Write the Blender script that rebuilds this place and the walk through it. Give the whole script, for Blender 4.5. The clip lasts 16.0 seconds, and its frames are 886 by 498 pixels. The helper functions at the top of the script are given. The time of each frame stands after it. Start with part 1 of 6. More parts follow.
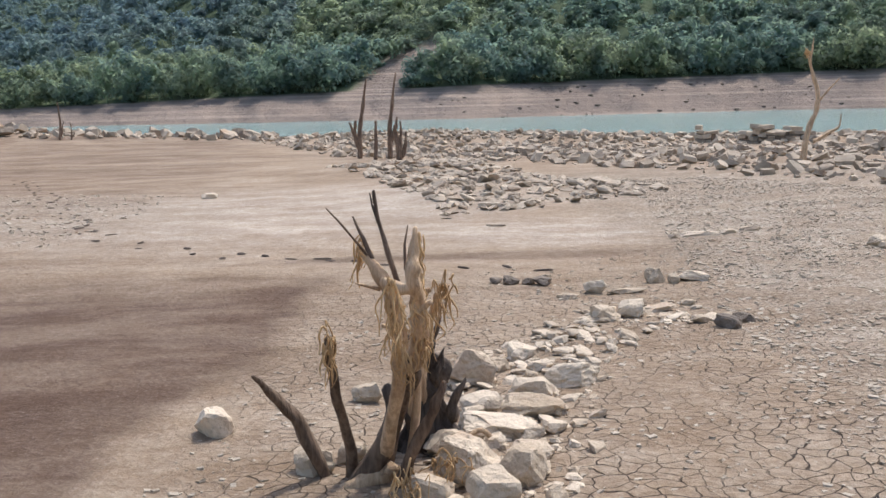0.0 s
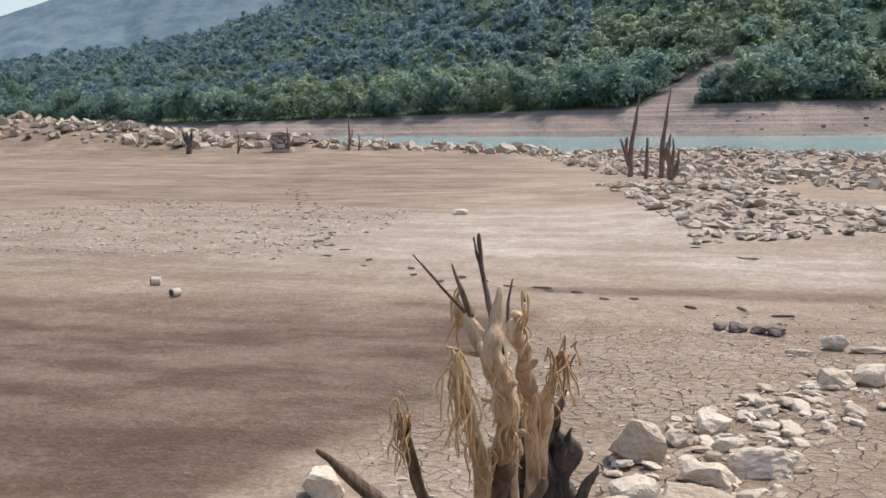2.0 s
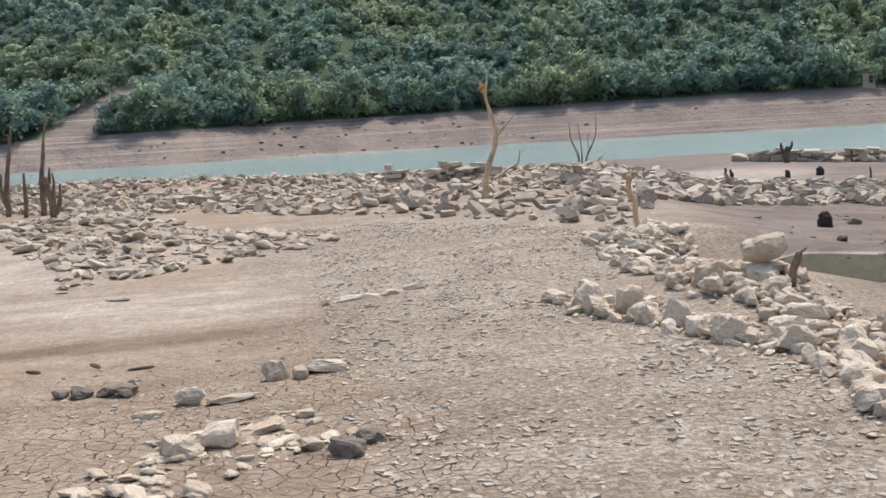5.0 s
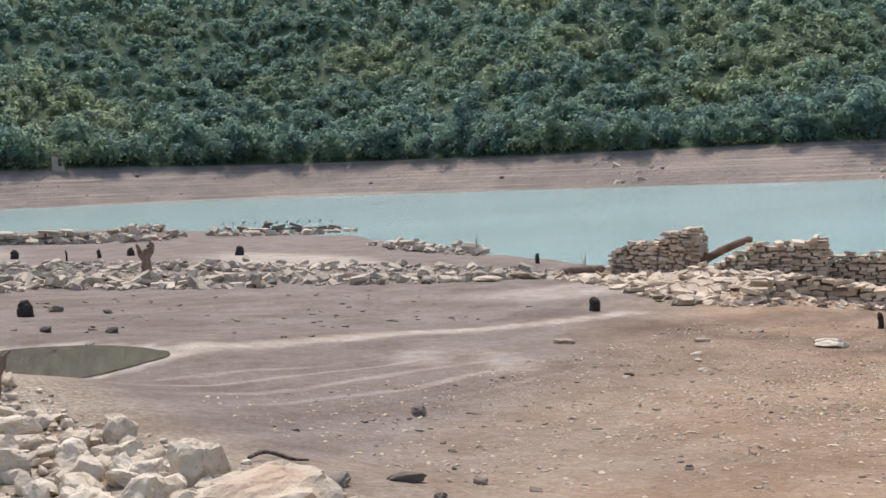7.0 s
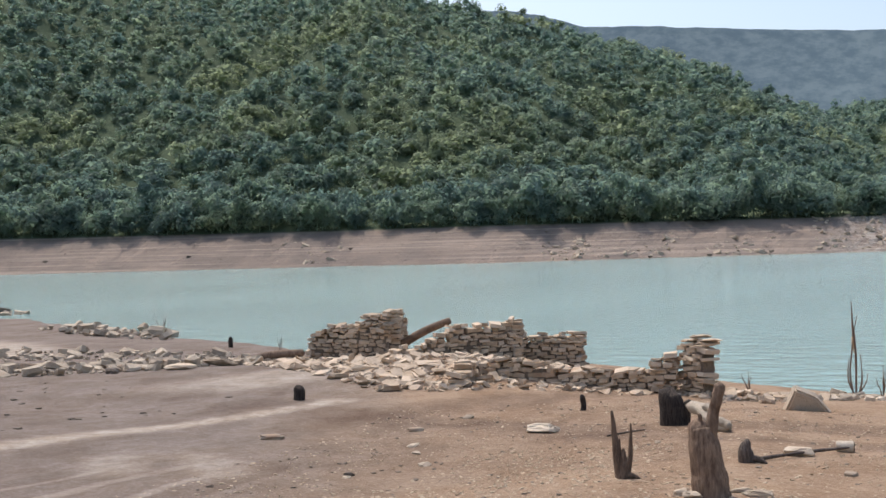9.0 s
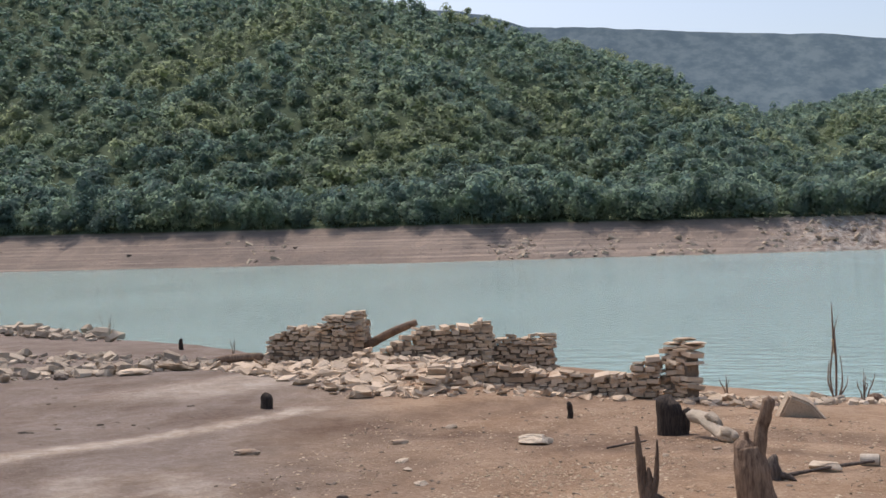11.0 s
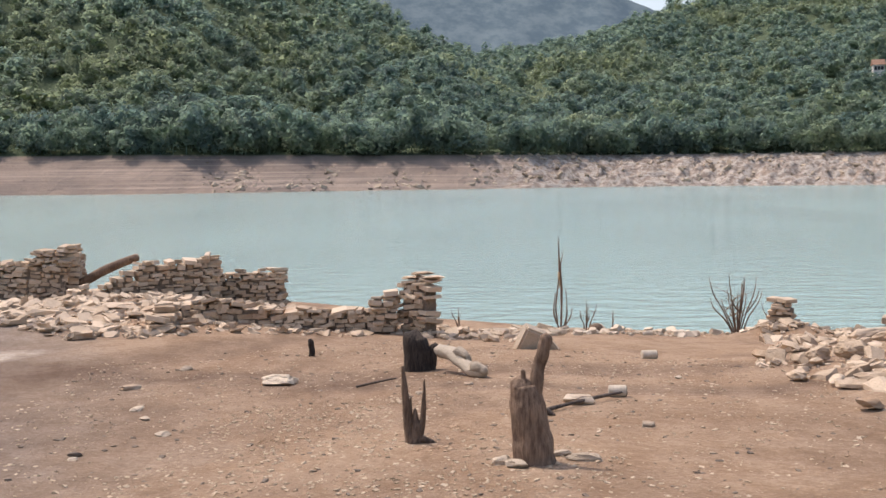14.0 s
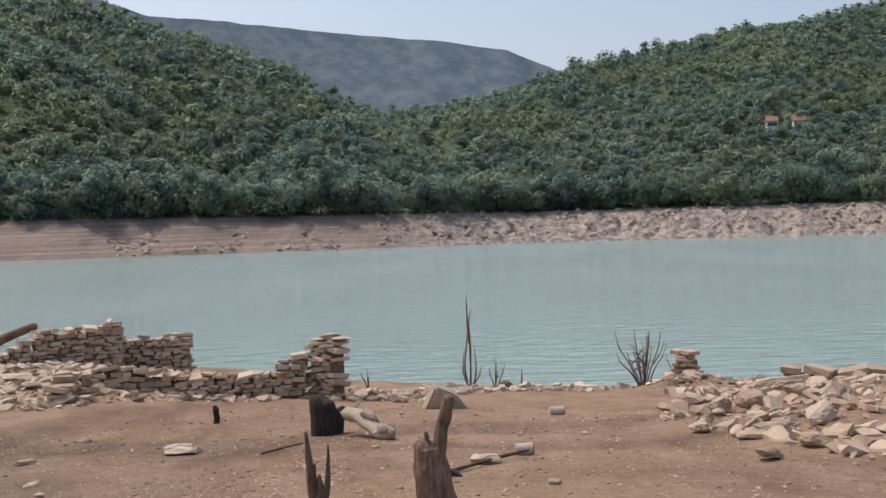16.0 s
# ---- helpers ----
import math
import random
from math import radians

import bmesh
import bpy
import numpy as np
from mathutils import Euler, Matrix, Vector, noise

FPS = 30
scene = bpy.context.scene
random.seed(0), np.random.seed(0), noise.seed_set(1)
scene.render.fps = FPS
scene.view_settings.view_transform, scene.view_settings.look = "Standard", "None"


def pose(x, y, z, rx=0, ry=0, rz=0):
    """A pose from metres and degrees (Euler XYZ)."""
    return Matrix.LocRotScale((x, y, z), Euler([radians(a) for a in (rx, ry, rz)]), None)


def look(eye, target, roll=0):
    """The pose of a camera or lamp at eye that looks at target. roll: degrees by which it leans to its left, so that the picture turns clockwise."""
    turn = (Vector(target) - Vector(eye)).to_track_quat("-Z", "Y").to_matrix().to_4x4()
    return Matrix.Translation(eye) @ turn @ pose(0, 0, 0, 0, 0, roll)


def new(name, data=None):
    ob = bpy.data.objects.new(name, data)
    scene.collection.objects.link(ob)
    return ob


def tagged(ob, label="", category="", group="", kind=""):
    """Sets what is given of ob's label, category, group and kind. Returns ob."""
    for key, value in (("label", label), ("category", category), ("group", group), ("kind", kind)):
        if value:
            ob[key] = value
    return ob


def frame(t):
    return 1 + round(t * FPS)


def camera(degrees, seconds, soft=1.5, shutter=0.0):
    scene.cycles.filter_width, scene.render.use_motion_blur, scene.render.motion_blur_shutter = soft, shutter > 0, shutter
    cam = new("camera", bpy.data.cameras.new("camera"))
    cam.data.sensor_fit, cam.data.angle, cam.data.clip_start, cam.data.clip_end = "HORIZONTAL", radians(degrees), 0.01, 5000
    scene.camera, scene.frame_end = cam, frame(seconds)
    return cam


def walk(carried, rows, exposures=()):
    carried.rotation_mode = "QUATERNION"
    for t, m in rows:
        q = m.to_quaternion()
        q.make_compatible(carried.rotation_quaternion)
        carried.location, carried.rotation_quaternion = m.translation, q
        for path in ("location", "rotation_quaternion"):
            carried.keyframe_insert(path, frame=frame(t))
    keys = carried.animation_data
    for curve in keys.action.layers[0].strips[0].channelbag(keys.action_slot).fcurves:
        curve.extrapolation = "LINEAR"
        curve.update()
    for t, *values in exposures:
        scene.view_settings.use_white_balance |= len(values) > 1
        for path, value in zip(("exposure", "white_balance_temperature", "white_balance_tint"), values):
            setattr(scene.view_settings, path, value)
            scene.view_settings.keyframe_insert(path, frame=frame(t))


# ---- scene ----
LENS = 44.58
cam = camera(LENS, 16.0, soft=1.55)
PATH = [
    (0.0, pose(0.000, 0.000, 1.573, 82.33, 1.37, 0.00)),
    (0.5, pose(0.214, 0.174, 1.576, 82.08, 0.65, 1.55)),
    (1.0, pose(0.304, 0.407, 1.580, 82.34, 0.80, 5.42)),
    (1.5, pose(0.393, 0.646, 1.594, 83.62, 0.95, 11.12)),
    (2.0, pose(0.547, 0.889, 1.599, 83.34, 0.55, 15.36)),
    (2.5, pose(0.607, 1.090, 1.573, 82.93, 1.40, 16.85)),
    (3.0, pose(0.644, 1.324, 1.574, 83.10, 2.67, 17.38)),
    (3.2, pose(0.668, 1.412, 1.565, 83.20, 2.50, 17.72)),
    (3.8, pose(0.800, 1.640, 1.560, 83.3, 2.50, 13.60)),
    (4.5, pose(0.955, 1.905, 1.555, 83.7, 2.70, -1.10)),
    (5.3, pose(1.127, 2.204, 1.557, 84.19, 2.95, -24.48)),
    (5.5, pose(1.160, 2.285, 1.574, 84.43, 2.58, -30.43)),
    (6.0, pose(1.213, 2.517, 1.579, 85.73, 2.77, -40.66)),
    (6.5, pose(1.326, 2.733, 1.574, 86.12, 2.56, -47.16)),
    (7.0, pose(1.546, 2.906, 1.586, 86.27, 2.09, -56.27)),
    (7.5, pose(1.718, 3.104, 1.577, 86.53, 2.45, -64.92)),
    (8.0, pose(1.895, 3.322, 1.588, 86.95, 2.43, -72.43)),
    (8.5, pose(2.109, 3.459, 1.609, 89.38, 2.02, -72.81)),
    (8.7, pose(2.197, 3.519, 1.620, 89.82, 1.73, -72.49)),
    (10.8, pose(3.125, 4.439, 1.637, 90.31, 1.31, -75.24)),
    (11.0, pose(3.201, 4.520, 1.639, 89.85, 1.48, -75.70)),
    (11.5, pose(3.387, 4.687, 1.641, 87.79, 1.29, -77.67)),
    (12.0, pose(3.581, 4.784, 1.630, 86.08, 0.88, -79.39)),
    (12.5, pose(3.742, 4.908, 1.606, 84.06, 0.49, -84.77)),
    (13.0, pose(3.860, 5.062, 1.596, 83.82, 0.36, -88.40)),
    (13.5, pose(3.915, 5.089, 1.589, 84.21, 0.41, -89.48)),
    (14.0, pose(3.928, 5.035, 1.598, 86.08, 0.53, -90.64)),
    (14.5, pose(3.918, 4.985, 1.605, 87.41, 1.12, -90.96)),
    (15.0, pose(3.903, 4.969, 1.616, 88.63, 1.38, -91.28)),
    (15.5, pose(3.907, 4.960, 1.617, 88.98, 1.56, -92.61)),
    (16.0, pose(3.919, 4.948, 1.621, 89.11, 1.57, -95.40)),
]
EXPOSURES = [(0.0, 0.5, 6270, 11), (1.0, 0.36, 6270, 11), (1.5, 0.34, 6270, 11), (2.0, 0.5, 6290, 11), (2.5, 0.58, 6320, 11), (5.5, 0.55, 6330, 10), (8.0, 0.55, 6300, 10), (8.7, 0.42, 6450, 11), (11.0, 0.2, 6700, 15), (12.5, 0.52, 6900, 17), (13.5, 0.48, 6900, 17), (14.0, 0.5, 6900, 17), (14.5, 0.29, 6780, 17), (16.0, 0.04, 6780, 17)]
walk(cam, PATH, EXPOSURES)

# ---- light ----
SUN_AZ, SUN_EL = 40.0, 60.0  # degrees clockwise from +y, and above the horizon
world = bpy.data.worlds.new("sky")
scene.world = world
world.use_nodes = True
wn, wl = world.node_tree.nodes, world.node_tree.links
sky = wn.new("ShaderNodeTexSky")
sky.sky_type = "NISHITA"
sky.sun_disc = False
sky.sun_elevation, sky.sun_rotation = radians(SUN_EL), radians(SUN_AZ)
sky.dust_density, sky.air_density, sky.ozone_density = 3.0, 1.1, 1.0
wl.new(sky.outputs[0], wn["Background"].inputs[0])
wn["Background"].inputs[1].default_value = 0.15
sun = new("sun", bpy.data.lights.new("sun", "SUN"))
sun.data.energy, sun.data.angle, sun.data.color = 2.05, radians(0.53), (1.0, 0.955, 0.89)
sun_dir = Vector((math.sin(radians(SUN_AZ)) * math.cos(radians(SUN_EL)), math.cos(radians(SUN_AZ)) * math.cos(radians(SUN_EL)), math.sin(radians(SUN_EL))))
sun.matrix_world = look(sun_dir * 60, (0, 0, 0))


# ---- materials ----
def material(name, rough=0.9, spec=0.3):
    m = bpy.data.materials.new(name)
    m.use_nodes = True
    b = m.node_tree.nodes["Principled BSDF"]
    b.inputs["Roughness"].default_value = rough
    b.inputs["Specular IOR Level"].default_value = spec
    return m, m.node_tree.nodes, m.node_tree.links, b


def mix(n, l, fac, a, b, mode="MIX"):
    x = n.new("ShaderNodeMix")
    x.data_type, x.blend_type = "RGBA", mode
    for sock, v in ((x.inputs[0], fac), (x.inputs[6], a), (x.inputs[7], b)):
        if isinstance(v, bpy.types.NodeSocket):
            l.new(v, sock)
        elif isinstance(v, (int, float)):
            sock.default_value = v
        else:
            sock.default_value = (*v, 1)
    return x.outputs[2]


def noise_tex(n, l, vec, scale, detail=5, rough=0.55):
    t = n.new("ShaderNodeTexNoise")
    t.inputs["Scale"].default_value, t.inputs["Detail"].default_value, t.inputs["Roughness"].default_value = scale, detail, rough
    if vec is not None:
        l.new(vec, t.inputs["Vector"])
    return t.outputs[0]


def ramp(n, l, v, lo, hi, a=0.0, b=1.0):
    r = n.new("ShaderNodeMapRange")
    r.interpolation_type = "SMOOTHSTEP"
    for k, x in zip((1, 2, 3, 4), (lo, hi, a, b)):
        r.inputs[k].default_value = x
    l.new(v, r.inputs[0])
    return r.outputs[0]


def maths(n, l, op, a, b=0.0):
    x = n.new("ShaderNodeMath")
    x.operation = op
    for i, v in enumerate((a, b)):
        if isinstance(v, bpy.types.NodeSocket):
            l.new(v, x.inputs[i])
        else:
            x.inputs[i].default_value = v
    return x.outputs[0]


def bump(n, l, b, height, strength, dist, before=None):
    x = n.new("ShaderNodeBump")
    x.inputs["Strength"].default_value, x.inputs["Distance"].default_value = strength, dist
    l.new(height, x.inputs["Height"])
    if before is not None:
        l.new(before, x.inputs["Normal"])
    l.new(x.outputs[0], b.inputs["Normal"])
    return x.outputs[0]


def coords(n, l, which="Object", scale=(1, 1, 1)):
    c = n.new("ShaderNodeTexCoord") if which != "World" else n.new("ShaderNodeNewGeometry")
    m = n.new("ShaderNodeMapping")
    m.inputs["Scale"].default_value = scale
    l.new(c.outputs["Position" if which == "World" else which], m.inputs[0])
    return m.outputs[0]


def ground_material():
    m, n, l, b = material("dried lake mud", 0.92, 0.15)
    p = coords(n, l, "World")
    flat = coords(n, l, "World", (0.45, 1.0, 1.0))

    def attr(name):
        a = n.new("ShaderNodeAttribute")
        a.attribute_name = name
        return a.outputs["Fac"]

    big, mid, fine = noise_tex(n, l, p, 0.35, 6), noise_tex(n, l, p, 2.6, 6), noise_tex(n, l, p, 24, 6, 0.65)
    streak = noise_tex(n, l, flat, 1.3, 7, 0.6)
    col = mix(n, l, ramp(n, l, big, 0.35, 0.65), (0.425, 0.337, 0.248), (0.50, 0.41, 0.312))
    col = mix(n, l, attr("warm"), col, mix(n, l, mid, (0.385, 0.272, 0.185), (0.51, 0.382, 0.27)))
    col = mix(n, l, attr("grey"), col, mix(n, l, streak, (0.25, 0.21, 0.185), (0.33, 0.28, 0.245)))
    dark = maths(n, l, "MULTIPLY", attr("dark"), ramp(n, l, streak, 0.36, 0.62, 1.0, 0.72))
    col = mix(n, l, dark, col, mix(n, l, mid, (0.152, 0.103, 0.076), (0.218, 0.153, 0.114)))
    pale = maths(n, l, "MULTIPLY", attr("pale"), ramp(n, l, mid, 0.25, 0.6, 0.55, 1.0))
    col = mix(n, l, pale, col, (0.64, 0.575, 0.495))
    wave = n.new("ShaderNodeTexWave")
    wave.wave_type, wave.bands_direction = "BANDS", "Y"
    for key, v in (("Scale", 0.55), ("Distortion", 9.0), ("Detail", 4.0), ("Detail Scale", 0.5), ("Detail Roughness", 0.6)):
        wave.inputs[key].default_value = v
    l.new(flat, wave.inputs["Vector"])
    swirl = maths(n, l, "MULTIPLY", attr("swirl"), ramp(n, l, wave.outputs["Fac"], 0.72, 1.0, 0.0, 0.5))
    col = mix(n, l, swirl, col, (0.56, 0.50, 0.44))
    col = mix(n, l, attr("gravel"), col, mix(n, l, ramp(n, l, fine, 0.4, 0.62), (0.37, 0.31, 0.245), (0.55, 0.48, 0.39)))
    col = mix(n, l, ramp(n, l, streak, 0.36, 0.62, 0.55, 0.0), col, (0.66, 0.60, 0.55), "MULTIPLY")
    col = mix(n, l, ramp(n, l, noise_tex(n, l, p, 1.6, 7, 0.7), 0.4, 0.56, 0.5, 0.0), col, (0.84, 0.78, 0.71), "MULTIPLY")
    col = mix(n, l, ramp(n, l, noise_tex(n, l, p, 7.0, 6, 0.7), 0.38, 0.62, 0.5, 0.0), col, (0.70, 0.65, 0.60), "MULTIPLY")
    col = mix(n, l, ramp(n, l, fine, 0.42, 0.66, 0.55, 0.0), col, (0.62, 0.56, 0.50), "MULTIPLY")
    col = mix(n, l, ramp(n, l, noise_tex(n, l, p, 70, 3), 0.62, 0.75, 0.0, 0.35), col, (0.6, 0.55, 0.47))
    # drying cracks: the shade of their depth is put into the colour too
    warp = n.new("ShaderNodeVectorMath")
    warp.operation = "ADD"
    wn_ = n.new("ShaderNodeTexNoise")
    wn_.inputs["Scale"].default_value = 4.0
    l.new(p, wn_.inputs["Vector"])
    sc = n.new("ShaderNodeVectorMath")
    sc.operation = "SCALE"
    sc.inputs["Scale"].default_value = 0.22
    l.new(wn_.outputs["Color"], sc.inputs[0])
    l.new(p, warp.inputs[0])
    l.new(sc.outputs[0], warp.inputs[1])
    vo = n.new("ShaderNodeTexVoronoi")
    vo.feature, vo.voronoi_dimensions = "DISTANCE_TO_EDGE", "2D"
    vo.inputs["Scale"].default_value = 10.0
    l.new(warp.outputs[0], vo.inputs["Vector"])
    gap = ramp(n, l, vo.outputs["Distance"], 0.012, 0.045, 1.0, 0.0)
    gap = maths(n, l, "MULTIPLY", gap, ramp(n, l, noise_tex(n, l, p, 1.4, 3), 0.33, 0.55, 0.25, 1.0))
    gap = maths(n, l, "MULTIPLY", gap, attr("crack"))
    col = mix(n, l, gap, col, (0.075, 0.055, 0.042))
    l.new(col, b.inputs["Base Color"])
    h = maths(n, l, "ADD", maths(n, l, "MULTIPLY", fine, 0.55), maths(n, l, "MULTIPLY", mid, 0.9))
    first = bump(n, l, b, h, 0.8, 0.07)
    bump(n, l, b, maths(n, l, "MULTIPLY", gap, -1.0), 0.9, 0.03, first)
    return m


def stone_material(name, dark, light, rust=(0.38, 0.22, 0.12)):
    m, n, l, b = material(name, 0.88, 0.25)
    p = coords(n, l, "World")
    info = n.new("ShaderNodeObjectInfo")
    geo = n.new("ShaderNodeNewGeometry")
    rnd = maths(n, l, "FRACT", maths(n, l, "ADD", info.outputs["Random"], geo.outputs["Random Per Island"]))
    a, c, e = noise_tex(n, l, p, 5, 6, 0.6), noise_tex(n, l, p, 38, 5, 0.65), noise_tex(n, l, p, 1.1, 4)
    col = mix(n, l, rnd, dark, light)
    col = mix(n, l, ramp(n, l, a, 0.35, 0.7, 0.0, 0.5), col, light)
    col = mix(n, l, ramp(n, l, e, 0.56, 0.72, 0.0, 0.55), col, rust)
    col = mix(n, l, ramp(n, l, c, 0.52, 0.72, 0.0, 0.45), col, tuple(v * 0.45 for v in dark))
    l.new(col, b.inputs["Base Color"])
    bump(n, l, b, maths(n, l, "ADD", maths(n, l, "MULTIPLY", c, 0.3), a), 0.75, 0.06)
    return m


def wood_material(name, dark, light, along=(9, 9, 1.2)):
    m, n, l, b = material(name, 0.85, 0.2)
    p = coords(n, l, "Object", along)
    q = coords(n, l, "Object")
    g, k, s = noise_tex(n, l, p, 4.5, 6, 0.7), noise_tex(n, l, q, 30, 4), noise_tex(n, l, q, 3.0, 4)
    col = mix(n, l, ramp(n, l, g, 0.3, 0.68), dark, light)
    col = mix(n, l, ramp(n, l, s, 0.45, 0.65, 0.0, 0.6), col, tuple(v * 0.6 for v in dark))
    l.new(col, b.inputs["Base Color"])
    bump(n, l, b, maths(n, l, "ADD", maths(n, l, "MULTIPLY", k, 0.35), g), 0.8, 0.02)
    return m


def leaf_material(name, tones):
    m, n, l, b = material(name, 0.6, 0.3)
    p = coords(n, l, "World")
    geo = n.new("ShaderNodeNewGeometry")
    a, c = noise_tex(n, l, p, 0.13, 3), noise_tex(n, l, p, 0.018, 4)
    col = mix(n, l, ramp(n, l, a, 0.42, 0.58), tones[0], tones[1])
    col = mix(n, l, ramp(n, l, c, 0.48, 0.64, 0.0, 0.75), col, tones[2])
    col = mix(n, l, ramp(n, l, noise_tex(n, l, p, 0.06, 3), 0.5, 0.68, 0.0, 0.5), col, tuple(v * 0.6 for v in tones[0]))
    col = mix(n, l, ramp(n, l, geo.outputs["Random Per Island"], 0.0, 1.0, 0.0, 0.12), col, tuple(v * 0.7 for v in tones[0]))
    l.new(col, b.inputs["Base Color"])
    # blue-tinted sheen adds a haze-like lift to the leaves
    b.inputs["Sheen Weight"].default_value, b.inputs["Sheen Roughness"].default_value = 0.25, 0.6
    b.inputs["Sheen Tint"].default_value = (0.75, 0.88, 1.0, 1)
    tr = n.new("ShaderNodeBsdfTranslucent")
    l.new(col, tr.inputs["Color"])
    add = n.new("ShaderNodeMixShader")
    add.inputs[0].default_value = 0.72
    l.new(b.outputs[0], add.inputs[1])
    l.new(tr.outputs[0], add.inputs[2])
    l.new(add.outputs[0], n["Material Output"].inputs["Surface"])
    return m


def bank_material():
    m, n, l, b = material("bare drawdown bank", 0.95, 0.1)
    p = coords(n, l, "World")
    lay = coords(n, l, "World", (0.012, 0.012, 1.9))
    a, c, s = noise_tex(n, l, p, 0.06, 6), noise_tex(n, l, p, 0.5, 6, 0.65), noise_tex(n, l, lay, 1.0, 5, 0.6)
    col = mix(n, l, ramp(n, l, a, 0.38, 0.62), (0.225, 0.182, 0.152), (0.285, 0.225, 0.182))
    col = mix(n, l, ramp(n, l, s, 0.48, 0.68, 0.0, 0.75), col, (0.42, 0.34, 0.275))
    rock = n.new("ShaderNodeAttribute")
    rock.attribute_name = "rock"
    col = mix(n, l, maths(n, l, "MULTIPLY", rock.outputs["Fac"], ramp(n, l, c, 0.4, 0.6)), col, (0.47, 0.42, 0.36))
    wood = n.new("ShaderNodeAttribute")
    wood.attribute_name = "wood"
    col = mix(n, l, wood.outputs["Fac"], col, (0.09, 0.12, 0.07))
    l.new(col, b.inputs["Base Color"])
    bump(n, l, b, maths(n, l, "ADD", c, maths(n, l, "MULTIPLY", s, 0.5)), 0.9, 1.2)
    return m


def water_material(name, base, rough, wave):
    m, n, l, b = material(name, rough, 0.5)
    p = coords(n, l, "World", (1.0, 1.0, 1.0))
    big = noise_tex(n, l, coords(n, l, "World", (0.02, 0.05, 1)), 1.0, 4)
    col = mix(n, l, ramp(n, l, big, 0.35, 0.65), base, tuple(v * 0.86 for v in base))
    l.new(col, b.inputs["Base Color"])
    b.inputs["IOR"].default_value = 1.33
    w1 = noise_tex(n, l, coords(n, l, "World", (1.6, 0.7, 1)), 1.0, 4, 0.6)
    bump(n, l, b, w1, 1.0, wave)
    return m


def plain_material(name, a, b_, rough=0.8, scale=8.0, metal=0.0):
    m, n, l, b = material(name, rough, 0.3)
    p = coords(n, l, "Object")
    k = noise_tex(n, l, p, scale, 5, 0.65)
    l.new(mix(n, l, ramp(n, l, k, 0.35, 0.65), a, b_), b.inputs["Base Color"])
    b.inputs["Metallic"].default_value = metal
    bump(n, l, b, k, 0.4, 0.01)
    return m


MUD = ground_material()
STONE = stone_material("pale limestone", (0.43, 0.335, 0.235), (0.70, 0.585, 0.445), (0.42, 0.25, 0.15))
STONE_GREY = stone_material("grey weathered limestone", (0.26, 0.205, 0.15), (0.57, 0.47, 0.355))
CHIP_TAN = stone_material("tan slope grit", (0.36, 0.27, 0.175), (0.60, 0.48, 0.345))
CHIP = stone_material("thin stone chips", (0.30, 0.245, 0.18), (0.54, 0.46, 0.36))
STONE_DARK = stone_material("dark brown stone", (0.11, 0.088, 0.07), (0.23, 0.185, 0.145), (0.16, 0.11, 0.08))
MASONRY = stone_material("cream wall stone", (0.37, 0.27, 0.18), (0.67, 0.535, 0.395))
MORTAR = plain_material("earth core of the wall", (0.13, 0.10, 0.075), (0.22, 0.17, 0.125), 0.95, 14)
WOOD = wood_material("weathered brown wood", (0.125, 0.08, 0.056), (0.33, 0.23, 0.16))
WOOD_BROWN = wood_material("splintered brown wood", (0.085, 0.058, 0.042), (0.24, 0.17, 0.12))
WOOD_TAN = wood_material("bleached tan bark", (0.42, 0.275, 0.165), (0.74, 0.54, 0.35))
WOOD_DARK = wood_material("dark rotten wood", (0.055, 0.043, 0.036), (0.19, 0.15, 0.122))
WOOD_BLACK = wood_material("blackened wood", (0.02, 0.016, 0.014), (0.075, 0.058, 0.047))
ROOT = wood_material("straw-coloured dry roots", (0.53, 0.32, 0.15), (0.80, 0.55, 0.29))
# leaf tones lightened and blued: distance haze is put into the base colour
LEAF = leaf_material("oak wood foliage paled with haze", ((0.165, 0.255, 0.215), (0.25, 0.34, 0.235), (0.33, 0.375, 0.2)))
LEAF_HAZE = leaf_material("far wood foliage with haze blue", ((0.16, 0.245, 0.275), (0.205, 0.285, 0.265), (0.23, 0.295, 0.215)))
BANK = bank_material()
WATER = water_material("milky turquoise lake water", (0.315, 0.455, 0.415), 0.12, 0.22)
POND = water_material("still olive puddle water", (0.14, 0.115, 0.085), 0.03, 0.002)
# the blue of distant haze is painted into this base colour
FAR = plain_material("wooded mountain with haze in its colour", (0.10, 0.15, 0.18), (0.17, 0.225, 0.24), 1.0, 0.03)
FOOT = plain_material("dark brown marks", (0.07, 0.05, 0.038), (0.12, 0.09, 0.07), 0.9, 20)
PLASTIC = plain_material("dirty white plastic", (0.50, 0.42, 0.32), (0.62, 0.54, 0.43), 0.6, 16)
PLASTER = plain_material("white rendered wall", (0.62, 0.58, 0.52), (0.72, 0.69, 0.64), 0.9, 0.6)
TILE = plain_material("terracotta roof tile", (0.30, 0.17, 0.11), (0.38, 0.23, 0.16), 0.85, 1.5)
DARKGLASS = plain_material("dark window opening", (0.02, 0.02, 0.022), (0.03, 0.03, 0.035), 0.3, 2.0)


# ---- mesh helpers ----
def mesh_of(name, verts, faces, mat, smooth_shade=False):
    me = bpy.data.meshes.new(name)
    me.from_pydata([tuple(v) for v in verts], [], [tuple(f) for f in faces])
    me.materials.append(mat)
    if smooth_shade:
        me.polygons.foreach_set("use_smooth", [True] * len(me.polygons))
    me.update()
    return me


